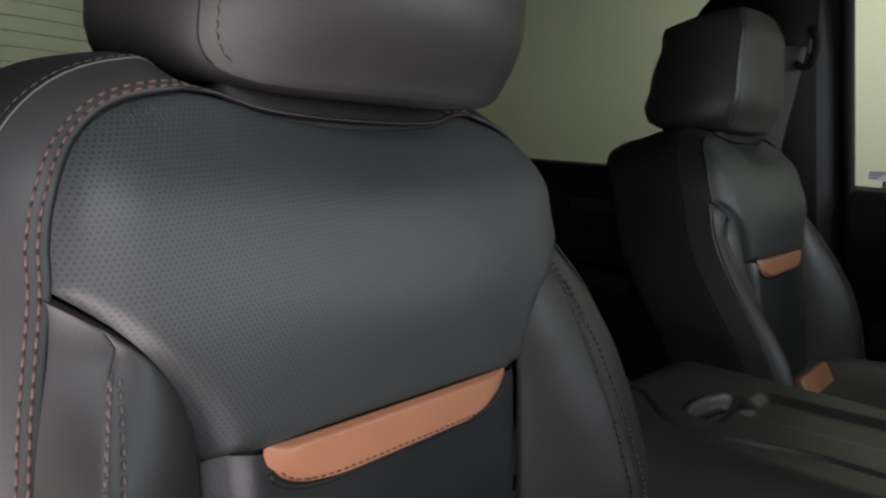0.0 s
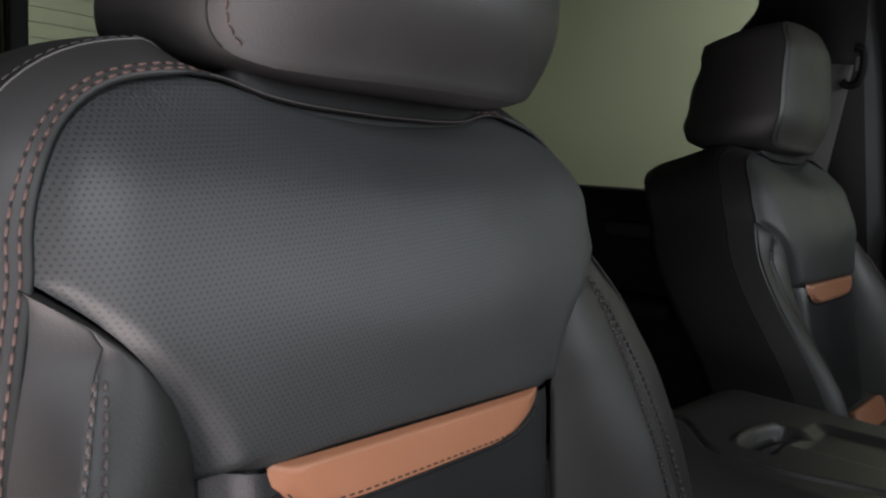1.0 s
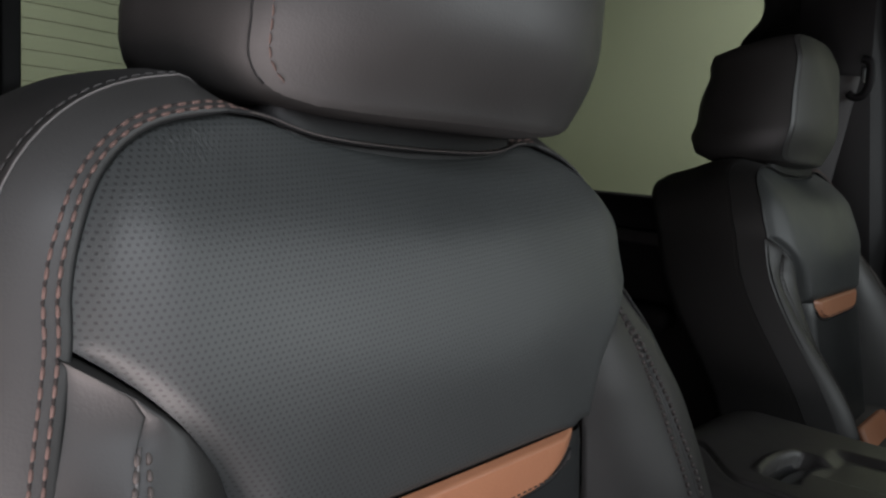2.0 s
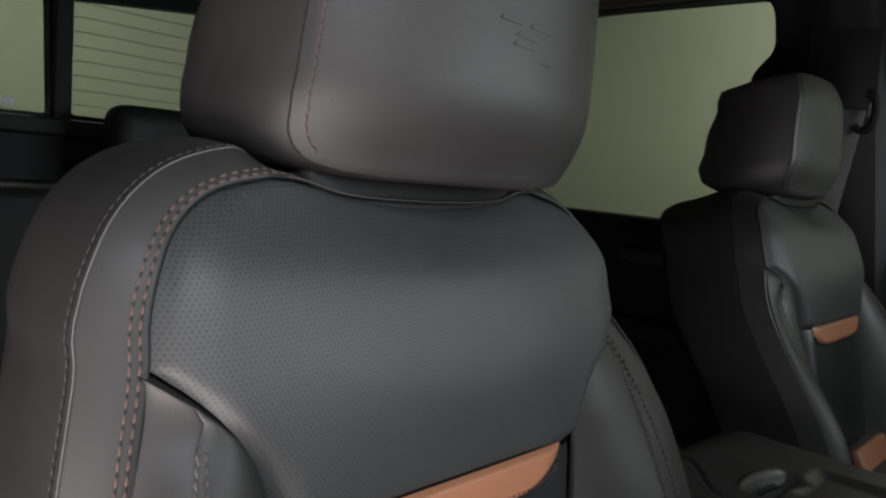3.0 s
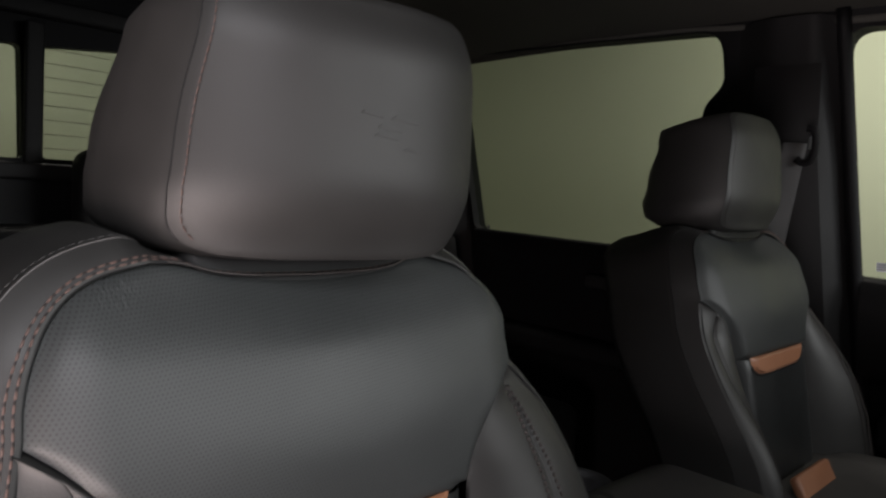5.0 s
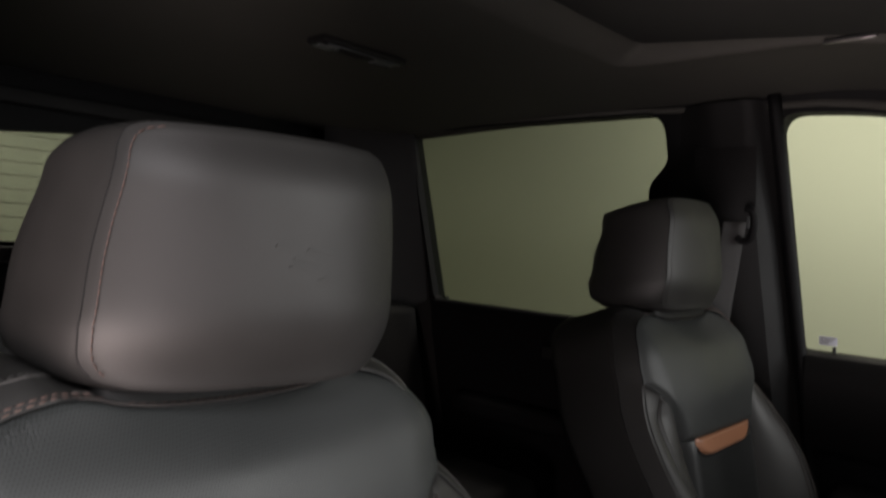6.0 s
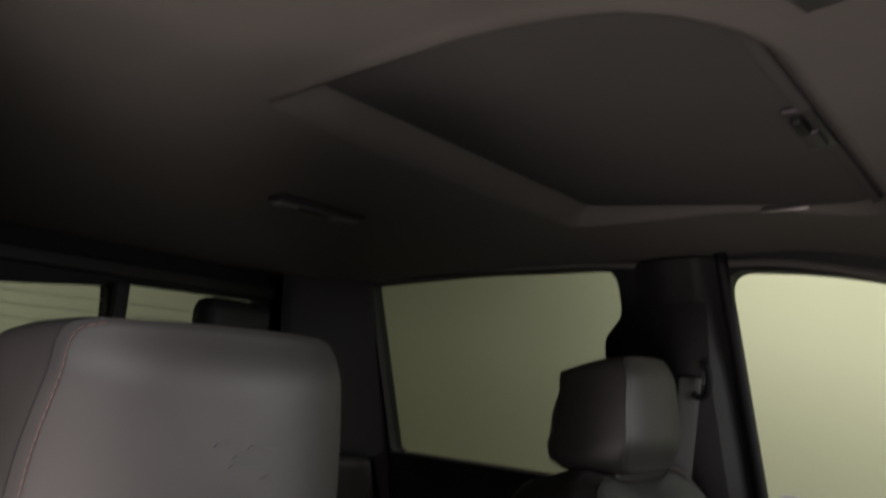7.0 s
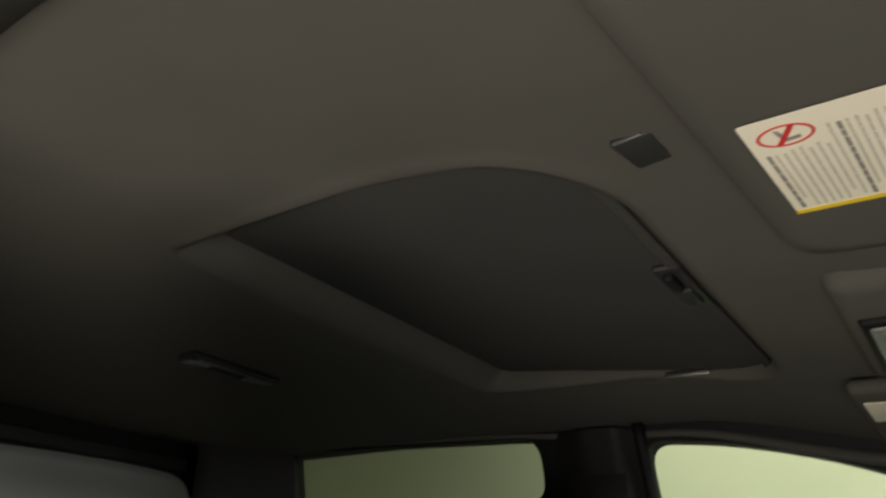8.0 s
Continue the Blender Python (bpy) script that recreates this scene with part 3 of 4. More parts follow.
ws = panel("windscreen", [(-0.30, 0.90), (1.26, 0.90), (1.14, 1.25), (-0.20, 1.25)], [], lambda a, b, d: Vector((1.28 - 1.06 * (b - 0.78) + d, a, b)), 0.005, GLASS_CLEAR)
tagged(ws, "clear windscreen", "windscreen", kind="structure")
ws.visible_shadow = False

# ---- sun visor with its warning label ----
visor = thing("sun_visor", "dark grey cloth sun visor folded up under the roof", "sun visor")
VZ = 1.241


def visor_outline(grow, z):
    return [Vector((x, y, z + 0.04 * (0.39 - x))) for x, y in rounded_poly([(0.370 - grow, -0.19 - grow, 0.03), (0.411 - grow, 0.352 + grow, 0.035), (0.60 + grow, 0.352 + grow, 0.03), (0.60 + grow, -0.19 - grow, 0.03)], 8)]


loft("visor_body", [visor_outline(-0.02, VZ + 0.018), visor_outline(-0.003, VZ + 0.016), visor_outline(0.0, VZ + 0.009), visor_outline(-0.004, VZ + 0.002), visor_outline(-0.02, VZ)], CLOTH, visor, "", cap0=True, cap1=True)
tube("visor_rod", [Vector((0.570, 0.30, VZ + 0.012)), Vector((0.570, 0.37, VZ + 0.012)), Vector((0.570, 0.39, VZ + 0.025))], 0.006, PLASTIC, visor, "black rod")
lab = thing("warning_label", "white airbag warning label with red ring and yellow edge", "label", at=(0.433, 0.196, VZ - 0.0045))
lab.scale = (0.866, 0.866, 1.0)
lab.rotation_euler = (0, 0, radians(-4.2))


def flat(lo, hi, z, mat, name, label="", r=0.001):
    return panel(name, rounded_poly([(lo[0], lo[1], r), (hi[0], lo[1], r), (hi[0], hi[1], r), (lo[0], hi[1], r)], 3), [], lambda a, b, d: Vector((a, b, z - 0.04 * a - d)), 0.0004, mat, lab, label)


flat((-0.006, -0.082), (0.150, 0.068), 0.0, PAPER, "label_sheet", "white printed label", r=0.003)
flat((-0.006, 0.0615), (0.150, 0.0675), -0.0006, YELLOW, "yellow_edge", "yellow printed edge")
RC = (0.0205, -0.0575)


def ring_loop(r, n=36):
    return [(RC[0] + r * math.cos(2 * math.pi * k / n), RC[1] + r * 0.72 * math.sin(2 * math.pi * k / n)) for k in range(n)]


panel("prohibition_ring", ring_loop(0.0192), [ring_loop(0.0170)], lambda a, b, d: Vector((a, b, -0.0008 - 0.04 * a - d)), 0.0004, RED, lab, "red printed ring")
panel("ring_bar", [(RC[0] - 0.0085, RC[1] + 0.0105), (RC[0] - 0.0050, RC[1] + 0.0125), (RC[0] + 0.0085, RC[1] - 0.0105), (RC[0] + 0.0050, RC[1] - 0.0125)], [], lambda a, b, d: Vector((a, b, -0.0010 - 0.04 * a - d)), 0.0004, RED, lab, "red printed bar")
panel("seat_symbol", [(RC[0] - 0.006, RC[1] - 0.009), (RC[0] - 0.003, RC[1] - 0.007), (RC[0] + 0.001, RC[1] + 0.004), (RC[0] + 0.009, RC[1] + 0.003), (RC[0] + 0.009, RC[1] + 0.007), (RC[0] - 0.003, RC[1] + 0.008)], [], lambda a, b, d: Vector((a, b, -0.0007 - 0.04 * a - d)), 0.0004, INK, lab, "grey symbol")
random.seed(5)
for i in range(24):
    x = 0.0004 + 0.0058 * i
    bold = i in (0, 9)
    start = (-0.036 if x < 0.044 else -0.060) + random.uniform(-0.003, 0.004)
    wide = 0.0030 if bold else 0.0019
    y, stop = start, 0.054 - random.uniform(0, 0.02) * (i % 3 == 1)
    while y < stop:
        w = random.uniform(0.008, 0.014) if bold else random.uniform(0.004, 0.013)
        flat((x, y), (x + wide, min(y + w, 0.057)), -0.0006, INK if bold else PRINT, "print_bar", r=0.0005)
        y += w + (0.0018 if bold else 0.0011)

vc = thing("visor_clip", "black plastic visor clip with a bright edge", "clip", at=(0.355, 0.160, 1.266))
vc.scale = (0.86, 0.78, 1.0)
bm = rounded_box(bmesh.new(), 0.040, 0.050, 0.007, r=0.0025)
part("clip_body", bm, PLASTIC, vc).rotation_euler = (0, 0, radians(-9))
bm = rounded_box(bmesh.new(), 0.026, 0.002, 0.003, at=(-0.003, -0.0262, -0.003), r=0.0008)
part("clip_edge", bm, SATIN, vc, "bright edge").rotation_euler = (0, 0, radians(-9))

# overhead console, far visor
oc = thing("overhead_console", "dark overhead console with a frosted lamp lens", "console")
box("console_body", (0.415, 0.42, 1.236), (0.70, 0.76, 1.29), CLOTH, oc, r=0.02)
part("lens_frame", rounded_box(bmesh.new(), 0.110, 0.215, 0.012, at=(0.488, 0.615, 1.235), r=0.005), DARK, oc, "black lens frame")
part("lens", rounded_box(bmesh.new(), 0.096, 0.192, 0.012, at=(0.488, 0.615, 1.232), r=0.005), LENS, oc, "frosted lamp lens")
v2 = thing("sun_visor", "grey cloth driver's sun visor with a white label", "sun visor")
box("visor_body", (0.380, 0.78, 1.230), (0.60, 1.12, 1.251), CLOTH, v2, r=0.009)
box("paper_label", (0.392, 0.830, 1.2275), (0.49, 0.945, 1.2295), PAPER, v2, "white paper label", r=0.0008)

# ---- garage round the truck ----
garage = thing("garage", "garage round the truck, pale yellow-green walls far and back, unseen sides darkened to cut bounce", "garage", kind="structure")
# near and front walls and roof are unseen and darkened against bounce
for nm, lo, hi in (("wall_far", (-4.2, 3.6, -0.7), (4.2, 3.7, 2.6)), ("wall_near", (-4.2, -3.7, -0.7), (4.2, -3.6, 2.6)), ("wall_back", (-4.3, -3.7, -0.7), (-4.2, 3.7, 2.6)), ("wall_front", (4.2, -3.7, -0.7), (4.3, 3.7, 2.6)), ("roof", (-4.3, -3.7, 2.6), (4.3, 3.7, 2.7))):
    box(nm, lo, hi, WALL_PAINT if nm in ("wall_far", "wall_back") else WALL_LOW_BOUNCE, garage, r=0.002, seg=1)
gf = box("ground", (-4.3, -3.7, -0.8), (4.3, 3.7, -0.7), CONCRETE, None, r=0.002, seg=1)
tagged(gf, "grey concrete garage floor", "ground", kind="structure")

ub = box("underbody", (-1.40, -0.42, -0.7), (1.24, 1.38, -0.06), DARK, None, r=0.03, seg=2)
tagged(ub, "plain dark underbody that carries the cab", "underbody", kind="structure")


# ---- front seat ----
def back_x(z):
    d = z - 0.678
    return 0.050 - 0.10 * d - 0.85 * max(d, 0.0) ** 2


def crown(u, z):
    """The padded front of the backrest, rounded to its sides and rolled back at the top."""
    d = -0.007 * min(abs(u) / 0.190, 1.15) ** 3 - 0.013 * smooth01((abs(u) - 0.145) / 0.055) ** 1.2
    return d - 0.016 * smooth01((z - 0.80) / 0.06) ** 1.5


def back_point(u, z, d=0.0):
    wider = 0.007 * smooth01((u - 0.145) / 0.045) + 0.006 * smooth01((u - 0.12) / 0.04) * smooth01((z - 0.785) / 0.03)
    return Vector((back_x(z) + crown(u, z) + d, u + wider, z))


CREASE = [(0.131, 0.680), (0.135, 0.700), (0.142, 0.720), (0.155, 0.740), (0.171, 0.757), (0.189, 0.771)]
EDGE = [(0.189, 0.771), (0.188, 0.787), (0.184, 0.807), (0.175, 0.828), (0.161, 0.844), (0.143, 0.854), (0.114, 0.861)]
DIP = [(0.114, 0.861), (0.096, 0.860), (0.072, 0.854), (0.045, 0.8515), (0.0, 0.8505)]
LOW_CREASE = [(0.118, 0.40), (0.124, 0.50), (0.129, 0.60), (0.131, 0.680)]
LOW_EDGE = [(0.213, 0.40), (0.211, 0.50), (0.205, 0.62), (0.198, 0.71), (0.189, 0.771)]
WING_EDGE = [(0.372, 0.40), (0.358, 0.50), (0.324, 0.60), (0.288, 0.665), (0.247, 0.720), (0.214, 0.752), (0.189, 0.771)]
# the sewn crest of the bolster: z, x, u
CREST = [(0.40, 0.118, 0.216), (0.50, 0.110, 0.212), (0.56, 0.102, 0.209), (0.62, 0.0868, 0.2035), (0.66, 0.0727, 0.1944), (0.70, 0.0547, 0.1835), (0.725, 0.0392, 0.1752), (0.745, 0.0280, 0.1690), (0.757, 0.0215, 0.1725), (0.771, 0.0150, 0.189)]


WING_CREST = [(0.40, 0.125, 0.226), (0.50, 0.115, 0.225), (0.574, 0.100, 0.223), (0.63, 0.078, 0.219), (0.682, 0.054, 0.210), (0.727, 0.034, 0.195), (0.750, 0.0185, 0.187), (0.771, 0.0150, 0.189)]


def crease_depth(z):
    return -0.014 * min(max((0.745 - z) / 0.065, 0.0), 1.0)


def as3(c):
    return [(a, b, 0) for a, b in c]


def half_line(c, n):
    return [(p.x, p.y) for p in curve_points(as3(c), n)]


def crease_at(z):
    pts = LOW_CREASE + CREASE[1:]
    for (u0, z0), (u1, z1) in zip(pts, pts[1:]):
        if z <= z1:
            s = (z - z0) / (z1 - z0)
            return u0 + (u1 - u0) * s
    return pts[-1][0]


def edge_at(z, inner=False):
    line = WING_EDGE if inner else LOW_EDGE
    for (u0, z0), (u1, z1) in zip(line, line[1:]):
        if z <= z1:
            return u0 + (u1 - u0) * (z - z0) / (z1 - z0)
    return line[-1][0]


def crest_at(z, inner=False):
    line = WING_CREST if inner else CREST
    p = Vector((line[-1][1], line[-1][2], 0))
    for (z0, x0, u0), (z1, x1, u1) in zip(line, line[1:]):
        if z <= z1:
            s = (z - z0) / (z1 - z0)
            p = Vector((x0 + (x1 - x0) * s, u0 + (u1 - u0) * s, 0))
            break
    c = back_point(crease_at(z), z, crease_depth(z))
    return p.lerp(Vector((c.x + 0.0012, c.y + 0.0008, 0)), smooth01((z - (0.755 if inner else 0.741)) / 0.015))


def advance(z, lead):
    """How far the inboard edge runs forward towards the cushion."""
    return lead * smooth01((0.745 - z) / 0.22)


def bolster_point(sign, a, z, d=0.0, push=0.0, mirror=1, wing=True, lead=0.0):
    """a: 0 at the crease, 0.5 at the sewn crest, 1 at the piping."""
    inner = sign * mirror > 0 and wing
    ci, ce = crease_at(z), edge_at(z, inner)
    c = back_point(ci, z, crease_depth(z))
    e = back_point(ce - 0.003, z, -0.003)
    c, e = Vector((c.x, c.y, 0)), Vector((e.x, e.y, 0))
    if a < 0:
        a = a * smooth01((z - 0.684) / 0.02)
        return Vector((c.x + 0.22 * a, sign * (c.y + 0.15 * a), z))
    top = crest_at(z, inner) + Vector((push * smooth01((0.72 - z) / 0.13), 0, 0))
    led = lead > 0 and sign * mirror > 0
    if led:
        e.x += advance(z, lead)
        lip = Vector((e.x + 0.004 + 0.012 * smooth01((0.72 - z) / 0.16), e.y - 0.026, 0))
        top = lip.lerp(top, smooth01((z - 0.720) / 0.035))
    fade = smooth01((0.771 - z) / 0.10)
    if a <= 0.5:
        s = a / 0.5
        k = c.lerp(top, 0.42) + Vector((0.016, -0.006, 0)) * fade
        p0, p1 = c, top
    else:
        s = (a - 0.5) / 0.5
        k = (top.lerp(e, 0.55) + Vector((0.017, 0.010, 0)) * fade) if inner else top + (Vector((0.016, 0.050, 0)) if sign * mirror > 0 else Vector((0.007, 0.002, 0))) * fade
        if led:
            k = top.lerp(e, 0.5) + Vector((0.006, 0.005, 0)) * fade
        if z > 0.745:
            k = k.lerp((top + e) / 2, smooth01((z - 0.745) / 0.026))
        p0, p1 = top, e
    q = p0 * (1 - s) ** 2 + 2 * k * s * (1 - s) + p1 * s * s
    groove = -0.0022 * math.exp(-((a - 0.5) / 0.035) ** 2) * fade
    return Vector((q.x + d + groove, sign * q.y, z))


def shell_profile():
    """Outward step and backward step from the piping round to the back: the border, the side and the rear edge."""
    return [(0.0, 0.0012), (0.0015, 0.0017), (0.006, 0.0004), (0.012, -0.0025), (0.020, -0.0075), (0.028, -0.0142), (0.0315, -0.025), (0.0335, -0.038),
            (0.0345, -0.044), (0.0350, -0.052), (0.0355, -0.064), (0.035, -0.085), (0.032, -0.105), (0.024, -0.122), (0.006, -0.130)]


def make_seat(name, label, taper=0.32, dome=1.0, wide=1.0, narrow=1.0, push=0.0, mirror=1, fold=0.30, turn=0.0, bow=0.030, wing=True, lead=0.0, sink=0.0):
    seat = thing(name, label, "car seat", group="front seats")

    # upper insert: perforated leather inside the piping, the two creases and the tan band
    half = half_line([(0.0, 0.685), (0.04, 0.685), (0.085, 0.684), (0.131, 0.680)], 26)[:-1] + half_line(CREASE, 26)[:-1] + half_line(EDGE, 34)[:-1] + half_line(DIP, 30)
    loop = half + [(-u, z) for u, z in reversed(half[1:-1])]
    rings = []
    for k in range(1, 34):
        r = k / 33
        r = 1 - (1 - r) ** 1.35
        ring = []
        for u, z in loop:
            pu, pz = u * r, 0.772 + (z - 0.772) * r
            deep = smooth01((abs(u) - 0.10) / 0.03) * -crease_depth(z)
            tuck = -0.005 * smooth01((r - 0.92) / 0.08) ** 2 - (deep + 0.001) * smooth01((r - 0.84) / 0.16) ** 1.5
            rise = min(max((pz - 0.683) / 0.175, 0), 1)
            puff = (0.006 + 0.005 * (1 - smooth01((math.hypot(pu / 0.19, (pz - 0.772) / 0.088) - 0.30) / 0.65))) * math.sin(math.pi * rise ** 0.85)
            hollow = -0.011 * smooth01((pz - 0.808) / 0.05) * smooth01(1 - abs(pu) / 0.105)
            ring.append(back_point(pu, pz, tuck + puff + hollow))
        rings.append(ring)
    loft("upper_insert", rings, LEATHER_HOLES, seat, "perforated black leather insert", cap0=True)

    # lower insert with the tan band let into its top
    def low(u, z, d):
        return back_point(u, z, d)

    rows = []
    for i in range(30):
        z = 0.40 + 0.2835 * i / 29
        w = crease_at(z)
        tuck = -0.0015 * smooth01((z - 0.673) / 0.010)
        rows.append([low(w * (2 * j / 40 - 1), z, tuck - 0.022 * smooth01((abs(2 * j / 40 - 1) - 0.72) / 0.28) ** 2) for j in range(41)])
    loft("lower_insert", rows, LEATHER_PLAIN, seat, "smooth black leather lower insert", wrap=False)

    tan_loop = rounded_poly([(-0.105, 0.6868, 0.004), (0.097, 0.6868, 0.002), (0.091, 0.674, 0.008), (0.070, 0.6622, 0.020), (-0.076, 0.6600, 0.022), (-0.099, 0.669, 0.012)], 8)
    tan_loop = [(p.x, p.y) for p in even([Vector((a, b, 0)) for a, b in tan_loop + tan_loop[:1]], 141)][:-1]
    rings = []
    for k in range(1, 15):
        r = k / 14
        ring = []
        for u, z in tan_loop:
            pu, pz = -0.015 + (u + 0.015) * r, 0.673 + (z - 0.673) * r
            ring.append(low(pu, pz, 0.0045 - 0.0055 * smooth01((r - 0.82) / 0.18) ** 2))
        rings.append(ring)
    loft("tan_band", rings, TAN, seat, "tan leather accent band", cap0=True)
    under = [p for p in tan_loop if p[1] < 0.677]
    under.sort(key=lambda p: math.atan2(p[1] - 0.70, p[0] + 0.015))
    tube("band_piping", [low(-0.015 + (u + 0.015) * 1.012, z - 0.0016, 0.0) for u, z in under], 0.0018, PIPING, seat, "black piping")
    stitches("band_stitching", [low(-0.015 + (u + 0.015) * 0.955, 0.6725 + (z - 0.6725) * 0.68, 0.0042) for u, z in under], THREAD_DARK, seat, pitch=0.0052, length=0.0038, radius=0.0005)

    # bolsters: an inner and an outer panel that meet in the sewn seam
    for sign in (-1, 1):
        zs = [0.40 + 0.3690 * i / 48 for i in range(49)]
        cut = 0.5
        inner = sign * mirror < 0  # the bolster on the door side
        for nm, lo_a, hi_a, mat in (("bolster_inner", 0.0, cut, LEATHER), ("bolster_outer", cut, 1.0, LEATHER)):
            loft(nm, [[bolster_point(sign, lo_a + (hi_a - lo_a) * j / 18, z, 0.0, push, mirror, wing, lead) for j in range(-2 if lo_a == 0 else 0, 19)] for z in zs], mat, seat, "", wrap=False)
        run = [0.42 + (0.317 if inner else 0.330) * i / 60 for i in range(61)]
        for a in ((cut - 0.055, cut + 0.075) if inner else (cut - 0.040, cut + 0.038)):
            stitches("bolster_stitching", [bolster_point(sign, a, z, 0.0004, push, mirror, wing, lead) for z in run], THREAD_PALE if inner else THREAD_DARK, seat, pitch=0.0058, length=0.0044, radius=0.0011 if inner else 0.0005 if lead else 0.0018)
        tube("bolster_seam", [bolster_point(sign, cut + 0.012, z, 0.0012 if inner else 0.0, push, mirror, wing, lead) for z in run], 0.0007, WELT if inner else PIPING, seat, "")

    # piping round the insert, then the border, side and back
    plain = half_line(LOW_EDGE + EDGE[1:], 80)[:-1] + half_line(DIP, 34)
    flared = half_line(WING_EDGE + EDGE[1:], 80)[:-1] + half_line(DIP, 34) if wing else plain
    right, left = (flared, plain) if mirror > 0 else (plain, flared)
    line = right + [(-u, z) for u, z in reversed(left[:-1])]
    n = len(line)

    def shell(i, o, back):
        u, z = line[i]
        a, b = line[max(i - 1, 0)], line[min(i + 1, n - 1)]
        t = Vector((b[0] - a[0], b[1] - a[1])).normalized()
        nu, nz = t.y, -t.x
        dip = smooth01((0.128 - abs(u)) / 0.03) * (1 if z > 0.8 else 0)
        short = 1 - 0.42 * max(nz, 0) - 0.40 * dip
        inboard = smooth01((u * mirror - 0.10) / 0.05)
        back = back - 0.9 * o * dip - 1.05 * fold * o * inboard
        o = o * (1 - fold * inboard)
        base = back_point(u, z)
        if u * mirror > 0:
            base.x += advance(z, lead)
        if lead:
            z -= 0.016 * smooth01((-back - 0.04) / 0.08) * smooth01((z - 0.79) / 0.06)
        return Vector((base.x + back, u + nu * o * short * 1.0, z + nz * o * short))

    prof = shell_profile()
    tube("insert_piping", [shell(i, 0.0, -0.0002) for i in range(n)], 0.0013, PIPING, seat, "black piping")
    loft("border_panel", [[shell(i, o, b) for i in range(n)] for o, b in prof[:6]], LEATHER, seat, "charcoal leather border", wrap=False)
    loft("side_panel", [[shell(i, o, b) for i in range(n)] for o, b in prof[5:]], LEATHER, seat, "charcoal leather side", wrap=False)
    # far seat's welt and thread take darker colours, its shade put into the material
    tube("side_welt", [shell(i, 0.0283, -0.0138) for i in range(n)], 0.00045, WELT if mirror > 0 else PIPING, seat, "welt seam, grey on the near seat, darkened on the far one")
    stitches("side_stitching", [shell(i, 0.0303, -0.0180) for i in range(n)], THREAD_GREY if mirror > 0 else THREAD_DARK, seat, pitch=0.0058, length=0.0046, radius=0.0004, lift=Vector((0.0002, 0, 0.0001)))
    for o, b in ((0.0040, 0.0011), (0.0082, -0.0006)):
        row = [shell(i, o, b) for i in range(n) if line[i][0] * mirror < 0.118]
        stitches("border_stitching", row, THREAD_TAN, seat, pitch=0.0068, length=0.0050, radius=0.0008, lift=Vector((0.0001, 0, 0)))
        stitches("perforation", row, HOLE, seat, pitch=0.0068, length=0.0022, radius=0.0008, lift=Vector((-0.0002, 0, 0)), shift=0.5)
    span = [i for i in range(n) if abs(line[i][0]) < 0.105 and line[i][1] > 0.83]
    for o, b in ((0.0012, 0.0022), (0.0115, -0.0012)):
        # sewn edge also darkened by colour on the far seat
        tube("dip_welt", [shell(i, o, b) for i in span], 0.0004, THREAD_PALE if mirror > 0 else PIPING, seat, "sewn edge")
    rim = [shell(i, *prof[-1]) for i in range(n)]
    rim2 = [Vector((p.x - 0.004, p.y * 0.5, 0.40 + (p.z - 0.40) * 0.9)) for p in rim]
    loft("back_panel", [rim, rim2, [Vector((p.x, 0, p.z)) for p in rim2]], PLASTIC, seat, "black plastic seat back", wrap=False)

    # cushion
    outline = rounded_poly([(0.0, -0.215, 0.04), (0.46, -0.225, 0.08), (0.46, 0.225, 0.08), (0.0, 0.215, 0.04)], 8)
    lv = [(0.0, 0.42), (-0.004, 0.46), (0.0, 0.50), (-0.010, 0.530), (-0.028, 0.545), (-0.055, 0.550), (-0.085, 0.545), (-0.105, 0.537)]
    cen = Vector((0.24, 0.0))
    loft("cushion", [[Vector((p[0] + (cen.x - p[0]) * -g / 0.23 * 0.9, p[1] * (1 + g / 0.23), z - sink)) for p in outline] for g, z in lv], LEATHER, seat, "charcoal leather cushion", cap0=True, cap1=True)
    part("cushion_band", rounded_box(bmesh.new(), 0.044, 0.130, 0.014, r=0.005), TAN, seat, "tan leather accent band").matrix_local = pose(0.100, 0, 0.546 - 1.1 * sink, 0, 14 + 1250 * sink, 0)

    # headrest
    hr_half = half_line([(0.0, 0.865), (0.050, 0.865), (0.078, 0.8665)], 16)[:-1] + half_line([(0.078, 0.8665), (0.095, 0.872), (0.105, 0.885), (0.108, 0.906)], 14)[:-1] + half_line([(0.108, 0.906), (0.1045, 0.955), (0.0965, 1.004)], 18)[:-1] + half_line([(0.0965, 1.004), (0.0935, 1.020), (0.087, 1.0300), (0.073, 1.0345)], 14)[:-1] + half_line([(0.073, 1.0345), (0.036, 1.0357), (0.0, 1.036)], 14)
    hl = [(u * wide, z) for u, z in hr_half] + [(-u * narrow, z) for u, z in reversed(hr_half[1:-1])]

    def face_x(u, z):
        s = min(abs(u) / 0.108, 1.15)
        return 0.016 + bow - bow * s ** 2.6 + turn * u - 0.018 * smooth01((0.930 - z) / 0.068) ** 1.7 - 0.012 * smooth01((z - 0.99) / 0.05) ** 1.5

    rings = []
    for k in range(1, 25):
        r = 1 - (1 - k / 24) ** 1.3
        rings.append([Vector((face_x(u * r, 0.945 + (z - 0.945) * r) + 0.003 * (1 - r) - 0.0015 * smooth01((r - 0.95) / 0.05) ** 2, u * r, 0.945 + (z - 0.945) * r)) for u, z in hl])
    head = loft("headrest_face", rings, LEATHER, seat, "smooth charcoal leather headrest face", cap0=True)

    def wrap_loop(back, grow, lift_top, lift_low):
        out = []
        for u, z in hl:
            s = (z - 0.865) / 0.178
            zz = z + lift_top * dome * s + lift_low * (1 - s)
